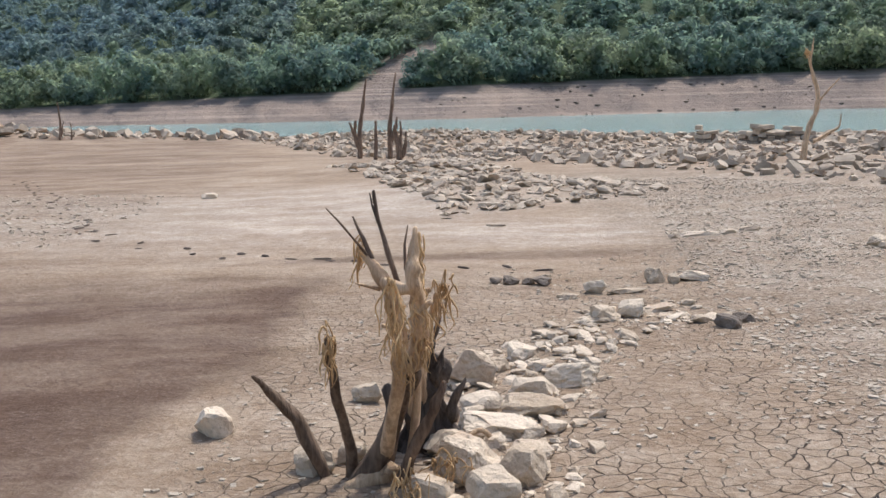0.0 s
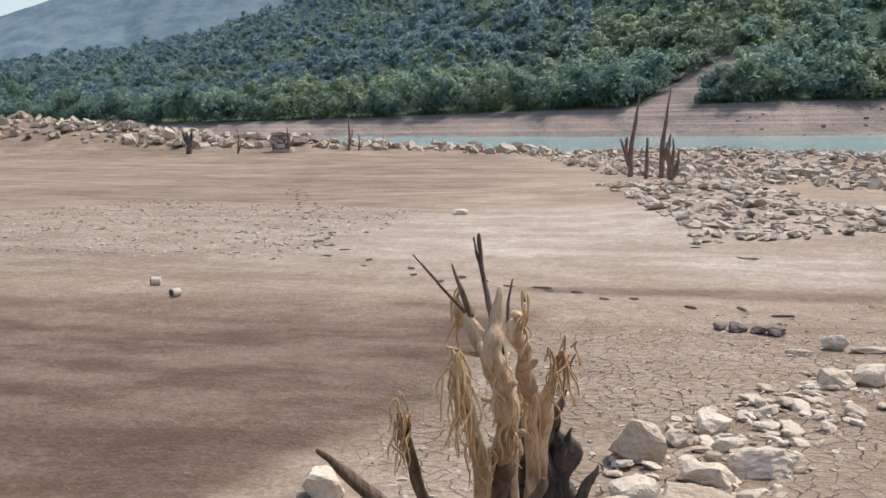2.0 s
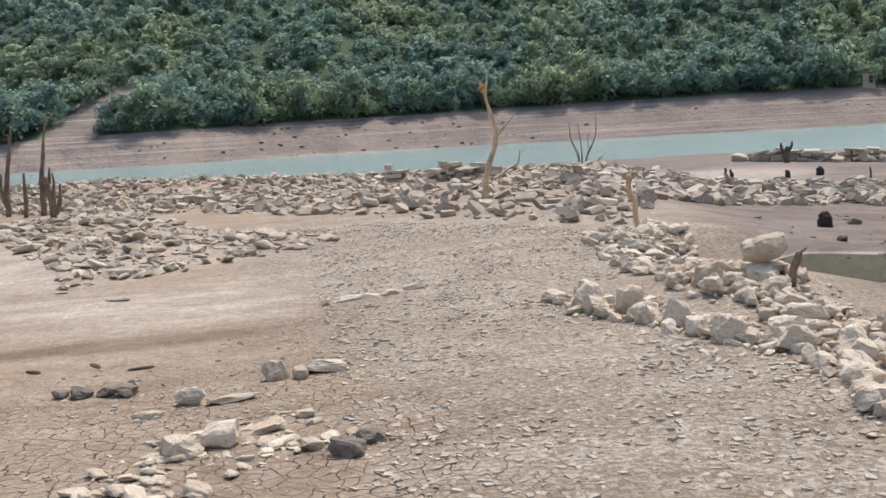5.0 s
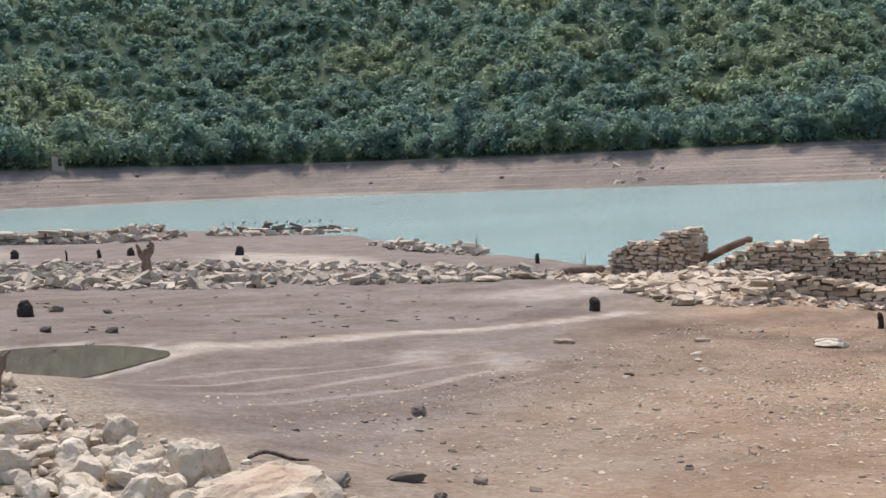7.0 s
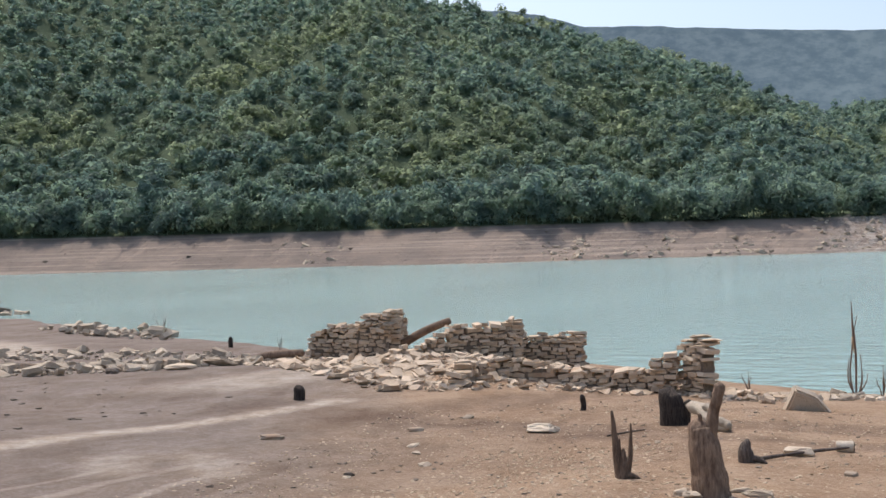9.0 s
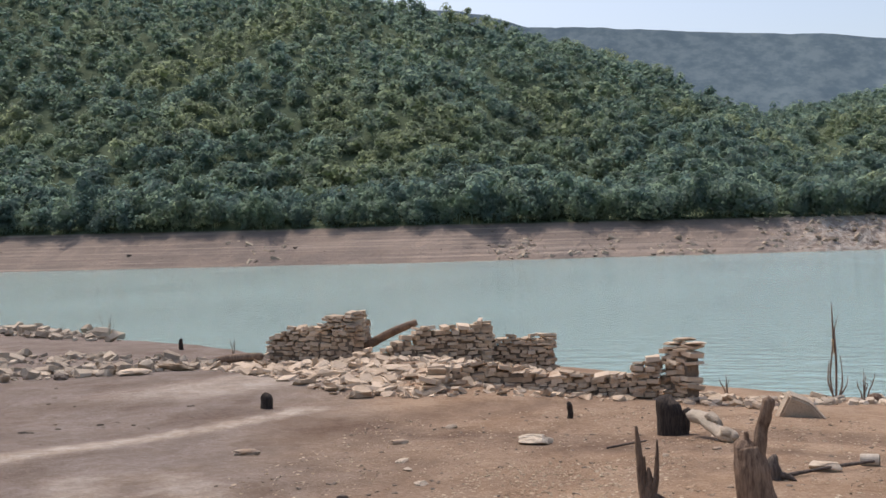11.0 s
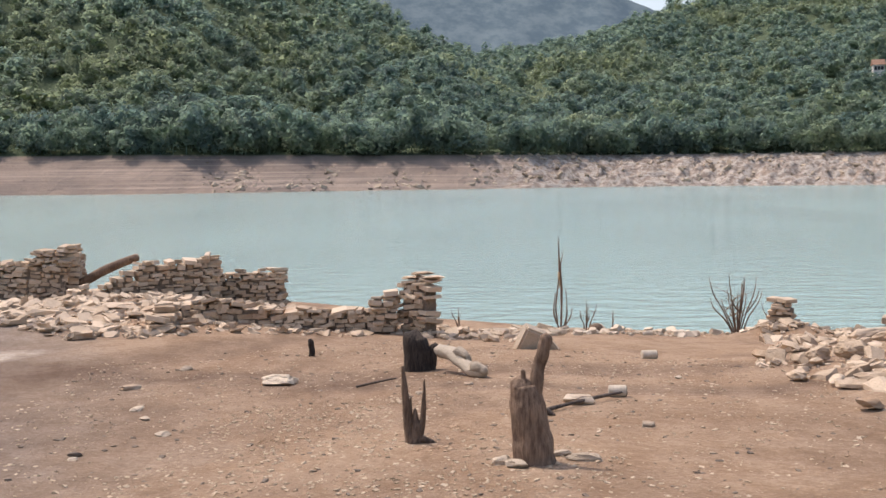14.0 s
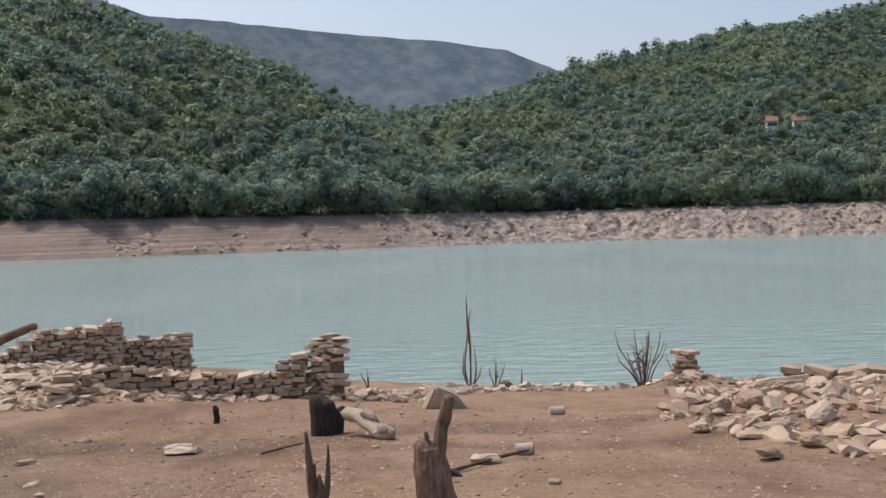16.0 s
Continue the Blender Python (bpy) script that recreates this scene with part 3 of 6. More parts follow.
# ---- the woods ----
def tree_shape(rng, sprays, tall, count=6, size=0.15):
    """One tree as triangles: leaf sprays on several uneven lobes round small inner cores, on a trunk. Unit crown radius."""
    V, F = [], []
    lobes = [((rng.uniform(-0.6, 0.6), rng.uniform(-0.6, 0.6), rng.uniform(0.45, 1.35) * tall), rng.uniform(0.34, 0.6)) for _ in range(count)]
    lobes.append(((0, 0, 0.8 * tall), 0.66))
    for (cx, cy, cz), r in lobes:
        k = len(V)
        q = r * 0.5
        for a in range(4):
            t = a * math.pi / 2 + rng.uniform(-0.4, 0.4)
            V.append((cx + q * math.cos(t), cy + q * math.sin(t), cz + rng.uniform(-0.2, 0.2) * q))
        V += [(cx, cy, cz + q * 0.9), (cx, cy, cz - q)]
        for a in range(4):
            t = (a + 1) % 4
            F += [(k + a, k + t, k + 4), (k + t, k + a, k + 5)]
        for _ in range(sprays):
            d = Vector((rng.gauss(0, 1), rng.gauss(0, 1), rng.gauss(0.25, 0.9))).normalized()
            c = Vector((cx, cy, cz)) + d * r * rng.uniform(0.72, 1.06)
            n2 = (d * 0.9 + Vector((0, 0, 0.3)) + 0.4 * Vector((rng.gauss(0, 1), rng.gauss(0, 1), rng.gauss(0, 1)))).normalized()
            t = n2.cross(Vector((rng.gauss(0, 1), rng.gauss(0, 1), rng.gauss(0, 1)))).normalized()
            w = n2.cross(t)
            sz = size * rng.uniform(0.6, 1.3)
            k = len(V)
            V += [tuple(c - t * sz), tuple(c + w * sz * rng.uniform(0.6, 1.0)), tuple(c + t * sz * rng.uniform(0.6, 1.0) - w * sz * 0.5)]
            F += [(k, k + 1, k + 2)]
    k = len(V)
    V += [(0.07, 0, -0.5), (-0.035, 0.06, -0.5), (-0.035, -0.06, -0.5), (0, 0, 0.7)]
    F += [(k, k + 1, k + 3), (k + 1, k + 2, k + 3), (k + 2, k, k + 3)]
    return np.array(V, float), np.array(F, int)


def scatter(name, shapes, places, mat, label, category, smooth_shade=False):
    """places: rows of x, y, z, sx, sy, sz, turn, shape number. One joined mesh."""
    vs, fs, off = [], [], 0
    for x, y, z, sx, sy, sz, t, k in places:
        V, F = shapes[int(k)]
        c, s = math.cos(t), math.sin(t)
        W = V * (sx, sy, sz)
        W = np.stack([W[:, 0] * c - W[:, 1] * s + x, W[:, 0] * s + W[:, 1] * c + y, W[:, 2] + z], 1)
        vs.append(W)
        fs.append(F + off)
        off += len(V)
    me = mesh_fast(name, np.concatenate(vs), np.concatenate(fs), mat, smooth_shade)
    return tagged(new(name, me), label, category, kind="stuff")


def build_woods():
    rng = random.Random(5)
    shapes = [tree_shape(rng, 74, rng.uniform(0.9, 1.2), 5, 0.125) for _ in range(8)] + [tree_shape(rng, 40, rng.uniform(0.95, 1.35), 3, 0.16) for _ in range(6)] + [tree_shape(rng, 26, rng.uniform(0.9, 1.3), 2, 0.19) for _ in range(6)]
    spots = {"A": [], "B": [], "C": []}
    for which, lo, hi in (("A", -102, 48), ("B", -128, -88)):
        s = -0.012
        while s <= 1.02:
            az = lo
            while az < hi:
                r = float(hill_r(np.array(az), min(max(s, 0.0), 1.0), which))
                step = math.degrees((4.8 if s < 0.02 else 6.0) / r) * (1 + 0.5 * s)
                a = az + rng.uniform(-0.45, 0.45) * step
                az += step
                q = min(1.0, max(0.0, s + rng.uniform(-0.5, 0.5) * 0.02))
                if which == 'A' and s < 0.13 and abs(a - 3.6 + 20 * s) < 1.5 * (1 - s / 0.15):
                    continue
                if which == 'A':
                    rise = math.degrees(math.atan2(float(hill_z(np.array(a), q, which)), float(hill_r(np.array(a), q, which))))
                    if rise > np.interp(a, [-66, -58, -50, -20, 0, 12, 30], [30, 17, 12, 9.8, 8.5, 8, 8]):
                        continue
                if which == "B" and a > -96 and s < 0.45:
                    continue
                rr, zz = float(hill_r(np.array(a), q, which)), float(hill_z(np.array(a), q, which))
                x, y = polar(a, rr)
                w = rng.choice((rng.uniform(2.6, 3.8), rng.uniform(3.4, 5.0), rng.uniform(4.4, 6.8)))
                k = rng.randrange(8) if s < 0.065 else rng.randrange(8, 14) if s < 0.4 or s > 0.97 else rng.randrange(14, 20)
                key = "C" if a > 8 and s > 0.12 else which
                spots[key].append((float(x), float(y), zz - 0.5, w, w, w * rng.uniform(0.62, 0.95) * (1.3 if s < 0.05 else 1.0), rng.uniform(0, 6.28), k))
            s += 0.0205 if which == "A" else 0.0155
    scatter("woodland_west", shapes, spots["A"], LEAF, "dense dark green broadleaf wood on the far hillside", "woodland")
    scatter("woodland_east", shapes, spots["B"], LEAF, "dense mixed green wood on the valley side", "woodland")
    scatter("woodland_far", shapes, spots["C"], LEAF_HAZE, "wood on the far slope with haze blue put into its leaf colour", "woodland")


build_woods()


# ---- stones ----
def gz(x, y):
    return float(ground_z(np.array(float(x)), np.array(float(y))))


def hull(rng, n, flat=1.0, boxy=0.6):
    """An angular stone: a skewed block with corners and edges split off by flat cuts. Half extents about 1."""
    bm = bmesh.new()
    bmesh.ops.create_cube(bm, size=2.0)
    for v in bm.verts:
        v.co = Vector((v.co.x * rng.uniform(0.55, 1.08), v.co.y * rng.uniform(0.55, 1.08), v.co.z * flat * rng.uniform(0.5, 1.08)))
    for _ in range(n):
        d = Vector((rng.gauss(0, 1), rng.gauss(0, 1), rng.gauss(0, 0.8))).normalized()
        far = max(v.co.dot(d) for v in bm.verts)
        cut = bmesh.ops.bisect_plane(bm, geom=list(bm.verts) + list(bm.edges) + list(bm.faces), plane_co=d * far * rng.uniform(0.62, 0.86), plane_no=d, clear_outer=True)
        bmesh.ops.contextual_create(bm, geom=[g for g in cut["geom_cut"] if isinstance(g, bmesh.types.BMEdge)])
    bmesh.ops.remove_doubles(bm, verts=bm.verts, dist=0.02)
    bmesh.ops.triangulate(bm, faces=bm.faces)
    bmesh.ops.recalc_face_normals(bm, faces=bm.faces)
    bm.verts.index_update()
    V = np.array([v.co[:] for v in bm.verts])
    F = np.array([[v.index for v in f.verts] for f in bm.faces])
    bm.free()
    return V, F


SRNG = random.Random(11)
ROCKS = [hull(SRNG, 6) for _ in range(14)]
CHIPS = [hull(SRNG, 0) for _ in range(10)]


def worn(seed, level, rough=0.10):
    """A weathered stone: a ball worn against a dozen split planes, its faces pitted and its edges rounded."""
    rng = random.Random(seed * 17 + 3)
    bm = bmesh.new()
    bmesh.ops.create_icosphere(bm, subdivisions=level, radius=1.25)
    planes = []
    for _ in range(11):
        d = Vector((rng.gauss(0, 1), rng.gauss(0, 1), rng.gauss(0, 0.9))).normalized()
        planes.append((d, rng.uniform(0.56, 0.96), rng.uniform(0.9, 1.0)))
    for q in range(4):
        a = q * math.pi / 2 + rng.uniform(-0.5, 0.5)
        planes.append((Vector((math.cos(a), math.sin(a), rng.uniform(-0.15, 0.5))).normalized(), rng.uniform(0.62, 0.88), 1.0))
    planes += [(Vector((rng.uniform(-0.25, 0.25), rng.uniform(-0.25, 0.25), 1)).normalized(), rng.uniform(0.55, 0.85), 1.0), (Vector((0, 0, -1)), 0.8, 1.0)]
    for v in bm.verts:
        for d, h, hard in planes:
            over = v.co.dot(d) - h
            if over > 0:
                v.co -= d * over * hard
    bm.normal_update()
    off = Vector((seed * 3.1, seed * 1.7, 0))
    for v in bm.verts:
        p = v.co
        v.co = p + v.normal * rough * (1.5 * noise.noise(p * 1.5 + off) + 0.9 * noise.noise(p * 3.7 + off) + 0.55 * noise.noise(p * 9.0 + off))
    return bm


def worn_arrays(seed):
    bm = worn(seed, 2, 0.13)
    bm.verts.index_update()
    out = np.array([v.co[:] for v in bm.verts]), np.array([[v.index for v in f.verts] for f in bm.faces])
    bm.free()
    return out


WORN = [worn_arrays(k + 40) for k in range(14)]


ROCK_MESH = {}


def rock_mesh(kind, k, mat):
    key = (kind, k, mat.name)
    if key not in ROCK_MESH:
        bm = worn(k, 4 if kind == "fine" else 3)
        me = bpy.data.meshes.new("stone")
        bm.to_mesh(me)
        bm.free()
        me.materials.append(mat)
        ROCK_MESH[key] = me
    return ROCK_MESH[key]


def rock(x, y, sx, sy, sz, turn=0.0, tilt=(0, 0), k=0, name="stone", label="pale angular limestone lying on the mud", group="loose limestone stones", mat=None, lift=None, kind="", category="stone"):
    """One loose stone; sx, sy, sz are full sizes in metres. It sinks a little into the ground."""
    ob = new(name, rock_mesh(kind or ("fine" if sx > 0.27 else "plain"), k % len(ROCKS), mat or STONE))
    z = gz(x, y) + (sz * 0.34 if lift is None else lift)
    ob.matrix_basis = pose(x, y, z, tilt[0], tilt[1], turn) @ Matrix.Diagonal((sx / 2, sy / 2, sz / 2, 1))
    return tagged(ob, label, category, group)


def rock_field(name, places, shapes, mat, label, category="rubble"):
    """Joined far stones: rows of x, y, z, sx, sy, sz, turn, tilt a, tilt b, shape."""
    vs, fs, off = [], [], 0
    for x, y, z, sx, sy, sz, t, ta, tb, k in places:
        V, F = shapes[int(k)]
        M = np.array(Euler((ta, tb, t)).to_matrix())
        vs.append((V * (sx / 2, sy / 2, sz / 2)) @ M.T + (x, y, z))
        fs.append(F + off)
        off += len(V)
    return tagged(new(name, mesh_fast(name, np.concatenate(vs), np.concatenate(fs), mat)), label, category, kind="stuff")


def fill(rng, poly, count, lo, hi, power=2.2, flat=(0.28, 0.6), tilt=18, clear=None):
    """Random stones in a plan polygon: many small, few large."""
    xs, ys = [p[0] for p in poly], [p[1] for p in poly]
    out = []
    while len(out) < count:
        x, y = rng.uniform(min(xs), max(xs)), rng.uniform(min(ys), max(ys))
        if not bool(inside(np.array([x]), np.array([y]), poly)[0]):
            continue
        s = lo + (hi - lo) * rng.random() ** power
        sx, sy = s * rng.uniform(0.8, 1.25), s * rng.uniform(0.55, 0.95)
        sz = s * rng.uniform(*flat)
        out.append((x, y, sx, sy, sz, rng.uniform(0, 360), rng.gauss(0, tilt), rng.gauss(0, tilt)))
    return out


PATH_SPOTS = [(0, 0), (0.65, 1.4), (1.2, 2.4), (1.9, 3.3), (3.2, 4.5), (3.9, 5.0)]


def off_path(x, y, gap):
    return min(math.hypot(x - a, y - b) for a, b in PATH_SPOTS) > gap


def rows_of(rng, stones, sink=0.3):
    return [(x, y, gz(x, y) + sz * sink * rng.uniform(0.4, 1.5), sx, sy, sz, radians(t), radians(a), radians(b), rng.randrange(14)) for x, y, sx, sy, sz, t, a, b in stones]


def build_stones():
    rng = random.Random(21)
    # the stones round the dead stump and along the old garden line
    row = [(0.14, 5.80, 0.3, 0.24, 0.24, 20, 3), (0.66, 5.72, 0.37, 0.2, 0.15, 5, 1), (0.26, 4.84, 0.42, 0.24, 0.12, -4, 5), (0.06, 4.28, 0.28, 0.26, 0.24, 40, 6), (0.30, 4.22, 0.20, 0.24, 0.20, 70, 2),
           (0.4, 5.16, 0.36, 0.26, 0.12, -15, 7), (0.14, 5.24, 0.24, 0.2, 0.12, 30, 8), (0.44, 6.42, 0.24, 0.2, 0.13, 10, 9), (0.28, 6.12, 0.16, 0.14, 0.1, 60, 10), (0.44, 5.52, 0.26, 0.18, 0.13, -8, 11),
           (-0.43, 5.48, 0.18, 0.15, 0.13, 15, 0), (-0.58, 4.45, 0.19, 0.2, 0.14, 40, 13), (-0.43, 4.56, 0.16, 0.15, 0.13, 80, 4), (0.16, 4.02, 0.26, 0.22, 0.16, 20, 12), (-0.08, 4.10, 0.24, 0.2, 0.13, 65, 9),
           (0.0, 4.62, 0.24, 0.18, 0.14, 35, 3), (0.36, 4.52, 0.22, 0.16, 0.1, -35, 5), (0.48, 4.86, 0.16, 0.12, 0.08, 25, 7), (0.10, 5.02, 0.2, 0.16, 0.12, 50, 1), (0.52, 6.05, 0.18, 0.14, 0.08, 0, 2),
           (1.10, 7.55, 0.22, 0.2, 0.14, 10, 6), (1.32, 7.66, 0.26, 0.2, 0.16, -20, 8), (1.55, 7.8, 0.3, 0.14, 0.07, 5, 5), (1.62, 7.5, 0.24, 0.16, 0.06, 40, 11), (1.75, 7.35, 0.16, 0.12, 0.08, 12, 4),
           (1.76, 9.10, 0.17, 0.17, 0.19, 30, 10), (1.92, 9.05, 0.14, 0.12, 0.1, 0, 12), (2.14, 9.2, 0.34, 0.22, 0.1, 5, 3), (1.2, 8.7, 0.2, 0.16, 0.13, 15, 0), (0.95, 8.45, 0.22, 0.12, 0.05, -10, 1),
           (1.45, 8.6, 0.34, 0.14, 0.05, 4, 2), (0.85, 9.35, 0.15, 0.1, 0.08, 0, 13)]
    for x, y, sx, sy, sz, t, k in row:
        rock(x, y, sx, sy, sz, t, (rng.gauss(0, 5), rng.gauss(0, 5)), k)
    for x, y, s in ((0.42, 9.25, 0.13), (0.55, 9.2, 0.16), (0.7, 9.18, 0.12), (0.82, 9.15, 0.17), (1.9, 7.2, 0.2), (2.05, 7.35, 0.14)):
        rock(x, y, s * 1.2, s, s * 0.6, rng.uniform(0, 90), (4, 3), rng.randrange(14), label="small dark brown stone on the cracked mud", mat=STONE_DARK)
    rock(-1.12, 5.0, 0.23, 0.2, 0.19, 15, (0, 14), 4, label="pale wedge-shaped limestone standing on the mud", lift=0.06)
    for x, y, w, t in ((2.62, 12.3, 0.14, 60), (2.95, 12.42, 0.55, 12), (3.3, 12.55, 0.24, 8), (3.62, 12.78, 0.34, 20)):
        rock(x, y, w, 0.13, 0.08, t, (0, 0), rng.randrange(14), label="thin stone slab lying in a broken line")
    rock(0.66, 14.0, 0.3, 0.16, 0.05, 8, label="flat grey slab on pale mud", mat=STONE_GREY)
    rock(-4.2, 19.3, 0.32, 0.24, 0.14, 8, k=5, label="single pale block on the bare mud")
    # the tumbled wall beside the path
    rock(5.0, 6.2, 0.8, 0.52, 0.44, -32, (4, -5), 5, label="great cream boulder with split layers ending a tumbled wall", group="tumbled wall blocks", lift=0.11)
    big = [(4.82, 6.78, 0.33, 0.27, 0.28, 20, 3), (5.22, 6.88, 0.34, 0.26, 0.36, -30, 7), (4.72, 6.42, 0.17, 0.2, 0.3, 50, 8), (4.58, 6.38, 0.2, 0.16, 0.14, 10, 1), (4.5, 6.72, 0.2, 0.18, 0.13, 30, 6), (4.62, 6.95, 0.18, 0.15, 0.1, 0, 2), (4.78, 6.08, 0.24, 0.2, 0.17, 20, 10),
           (5.02, 5.72, 0.3, 0.24, 0.24, 12, 11), (5.34, 5.22, 0.3, 0.26, 0.26, 40, 12), (4.8, 5.8, 0.22, 0.18, 0.1, 65, 13), (5.55, 5.6, 0.2, 0.16, 0.1, 5, 0), (5.92, 8.3, 0.28, 0.2, 0.3, -10, 9), (5.7, 8.45, 0.24, 0.22, 0.2, 30, 4), (5.45, 8.15, 0.3, 0.22, 0.2, 50, 2),
           (5.1, 8.25, 0.3, 0.22, 0.22, 0, 3), (5.35, 8.75, 0.3, 0.26, 0.2, 15, 13), (5.7, 9.1, 0.36, 0.26, 0.2, -10, 0), (5.9, 9.5, 0.34, 0.2, 0.18, -40, 5), (5.2, 7.7, 0.26, 0.22, 0.16, 35, 6), (5.5, 7.9, 0.28, 0.18, 0.18, 5, 7), (4.95, 7.45, 0.24, 0.2, 0.13, 60, 8), (5.3, 7.35, 0.3, 0.2, 0.13, -20, 1),
           (4.86, 8.75, 0.3, 0.22, 0.26, 10, 12), (4.82, 9.1, 0.24, 0.2, 0.2, 70, 10), (4.86, 9.42, 0.26, 0.22, 0.28, -25, 3), (4.74, 9.75, 0.3, 0.2, 0.24, 30, 9), (4.76, 10.15, 0.24, 0.24, 0.32, 0, 8), (4.62, 10.62, 0.3, 0.24, 0.28, -15, 6), (4.45, 10.98, 0.3, 0.2, 0.16, 20, 4), (4.56, 10.3, 0.18, 0.16, 0.12, 50, 1),
           (5.6, 10.25, 0.26, 0.22, 0.22, 40, 7), (5.75, 10.6, 0.3, 0.24, 0.26, 15, 11), (5.5, 10.75, 0.28, 0.22, 0.18, 70, 0), (6.0, 9.95, 0.28, 0.24, 0.18, 0, 2)]
    for x, y, sx, sy, sz, t, k in big:
        rock(x, y, sx, sy, sz, t, (rng.gauss(0, 10), rng.gauss(0, 10)), k, label="large cream limestone block in a tumbled dry wall", group="tumbled wall blocks")
    rock(6.24, 10.42, 0.5, 0.36, 0.12, 10, (0, 0), 5, label="flat cream slab propping a larger block", group="tumbled wall blocks", lift=0.09)
    rock(6.2, 10.45, 0.5, 0.36, 0.28, -25, (3, -8), 8, label="big cream block perched on a flat slab", group="tumbled wall blocks", lift=0.25)
    for x, y in ((6.05, 10.35), (6.35, 10.5), (6.2, 10.6), (6.1, 10.2), (6.4, 10.3), (5.9, 10.4)):
        rock(x, y, 0.28, 0.24, 0.2, rng.uniform(0, 90), (0, 0), rng.randrange(14), label="cream limestone under the perched block", group="tumbled wall blocks", lift=0.03)
    spur = [(4.36, 11.15), (4.4, 10.2), (4.58, 9.6), (4.7, 9.0), (4.86, 8.5), (5.3, 8.5), (5.25, 9.3), (5.0, 10.1), (4.8, 11.0)]
    main = [(4.85, 8.5), (4.8, 7.8), (4.62, 7.2), (4.5, 6.8), (4.42, 6.3), (4.6, 5.8), (4.9, 5.4), (5.5, 5.1), (5.75, 5.4), (5.4, 6.0), (5.5, 6.8), (5.65, 7.3), (6.0, 8.2), (6.2, 9.2), (6.3, 9.8), (6.6, 10.6), (6.2, 11.2), (5.5, 11.0), (5.35, 10.3), (5.6, 9.6), (5.3, 8.6)]
    tail = [(5.5, 11.0), (6.2, 11.2), (6.8, 12.2), (7.5, 14.0), (8.2, 15.5), (7.2, 16.4), (6.3, 14.8), (5.8, 12.6)]
    stones = fill(rng, spur, 110, 0.05, 0.24, 1.6, (0.4, 0.8), 16) + fill(rng, main, 420, 0.05, 0.26, 1.7, (0.4, 0.75), 16) + fill(rng, tail, 300, 0.05, 0.3, 1.9, (0.35, 0.7), 16)
    rng.shuffle(stones)
    stones.sort(key=lambda q: -q[2])
    rock_field("wall_rubble", rows_of(rng, stones[120:]), WORN, STONE, "small cream stones filling a tumbled dry wall")
    for x, y, sx, sy, sz, t, a, b in stones[:120]:
        rock(x, y, sx, sy, sz, t, (a, b), rng.randrange(14), label="cream limestone in a tumbled dry wall", group="tumbled wall stones")
    lee = [(4.0, 11.2), (4.3, 9.0), (4.4, 7.0), (4.1, 5.9), (5.0, 5.1), (6.0, 5.0), (5.7, 6.6), (6.3, 8.2), (6.6, 10.0), (5.6, 10.4), (5.3, 9.6), (4.9, 10.8)]
    rock_field("wall_chips", rows_of(rng, fill(rng, lee, 900, 0.02, 0.09, 2.0, (0.3, 0.6), 12), 0.25), WORN, STONE, "small cream chips spilled from a tumbled wall")
    garden = [(-0.15, 3.9), (-0.1, 5.2), (0.05, 6.2), (0.5, 7.1), (1.0, 7.9), (1.7, 8.2), (2.1, 7.5), (1.3, 7.0), (0.85, 6.0), (0.65, 4.6), (0.45, 3.8)]
    for x, y, sx, sy, sz, t, a, b in fill(rng, garden, 30, 0.06, 0.17, 1.6, (0.3, 0.6), 10):
        rock(x, y, sx, sy, sz, t, (a, b), rng.randrange(14), label="small pale stone chip among larger stones", group="small loose stones", kind="plain")
    rock_field("garden_rubble", rows_of(rng, fill(rng, garden, 420, 0.03, 0.15, 1.9, (0.2, 0.5), 12)), WORN, STONE, "small pale stones between larger ones")
    # farther rubble, joined
    west = [(-2.9, 27), (-1.2, 21), (0.0, 15.0), (1.8, 15.9), (3.9, 18.2), (2.6, 20.6), (1.4, 25), (0.6, 29)]
    rock_field("rubble_patch", rows_of(rng, fill(rng, west, 1150, 0.08, 0.42, 2.1, (0.18, 0.42), 15)), WORN, STONE_GREY, "flat grey limestone slabs scattered over mud")
    band = [(7.4, 16.2), (5.2, 21.6), (2.6, 26.6), (0, 29), (-3.2, 33.5), (-8, 47), (-11, 58), (4, 56), (13, 47), (19, 40), (17, 31), (13, 25), (11, 21.5)]
    rock_field("rubble_band", rows_of(rng, fill(rng, band, 5000, 0.08, 0.42, 2.3, (0.28, 0.6), 18), 0.4), ROCKS, STONE_GREY, "broad band of broken limestone rubble")
    left = [(-8, 50), (-18, 50.5), (-28, 49), (-42, 50), (-70, 54), (-70, 64), (-42, 58), (-28, 56.5), (-8, 57)]
    rock_field("rubble_berm", rows_of(rng, fill(rng, left, 1500, 0.18, 0.85, 2.1, (0.3, 0.65), 20), 0.45), ROCKS, STONE_GREY, "long heap of pale limestone rubble")
    basin = [(10.0, 21.0), (14, 23.8), (17.4, 25.0), (20.3, 21.8), (24.7, 18.1), (29, 17.0), (31, 16.4), (31.5, 18.6), (27, 20.6), (22.5, 24.8), (21, 29), (16, 31), (11, 26)]
    rock_field("rubble_row", rows_of(rng, fill(rng, basin, 1500, 0.1, 0.5, 2.2, (0.3, 0.62), 16), 0.35), ROCKS, STONE_GREY, "row of broken stones across the grey flats")
    spill = [(9.5, 22), (13, 27), (22, 31), (30, 24), (33, 19.5), (36, 25), (33, 33), (24, 40), (16, 38), (12, 30)]
    rock_field("flats_rubble", rows_of(rng, fill(rng, spill, 1100, 0.1, 0.5, 2.4, (0.25, 0.55), 14), 0.4), ROCKS, STONE_GREY, "thin spread of broken stones over the grey flats")
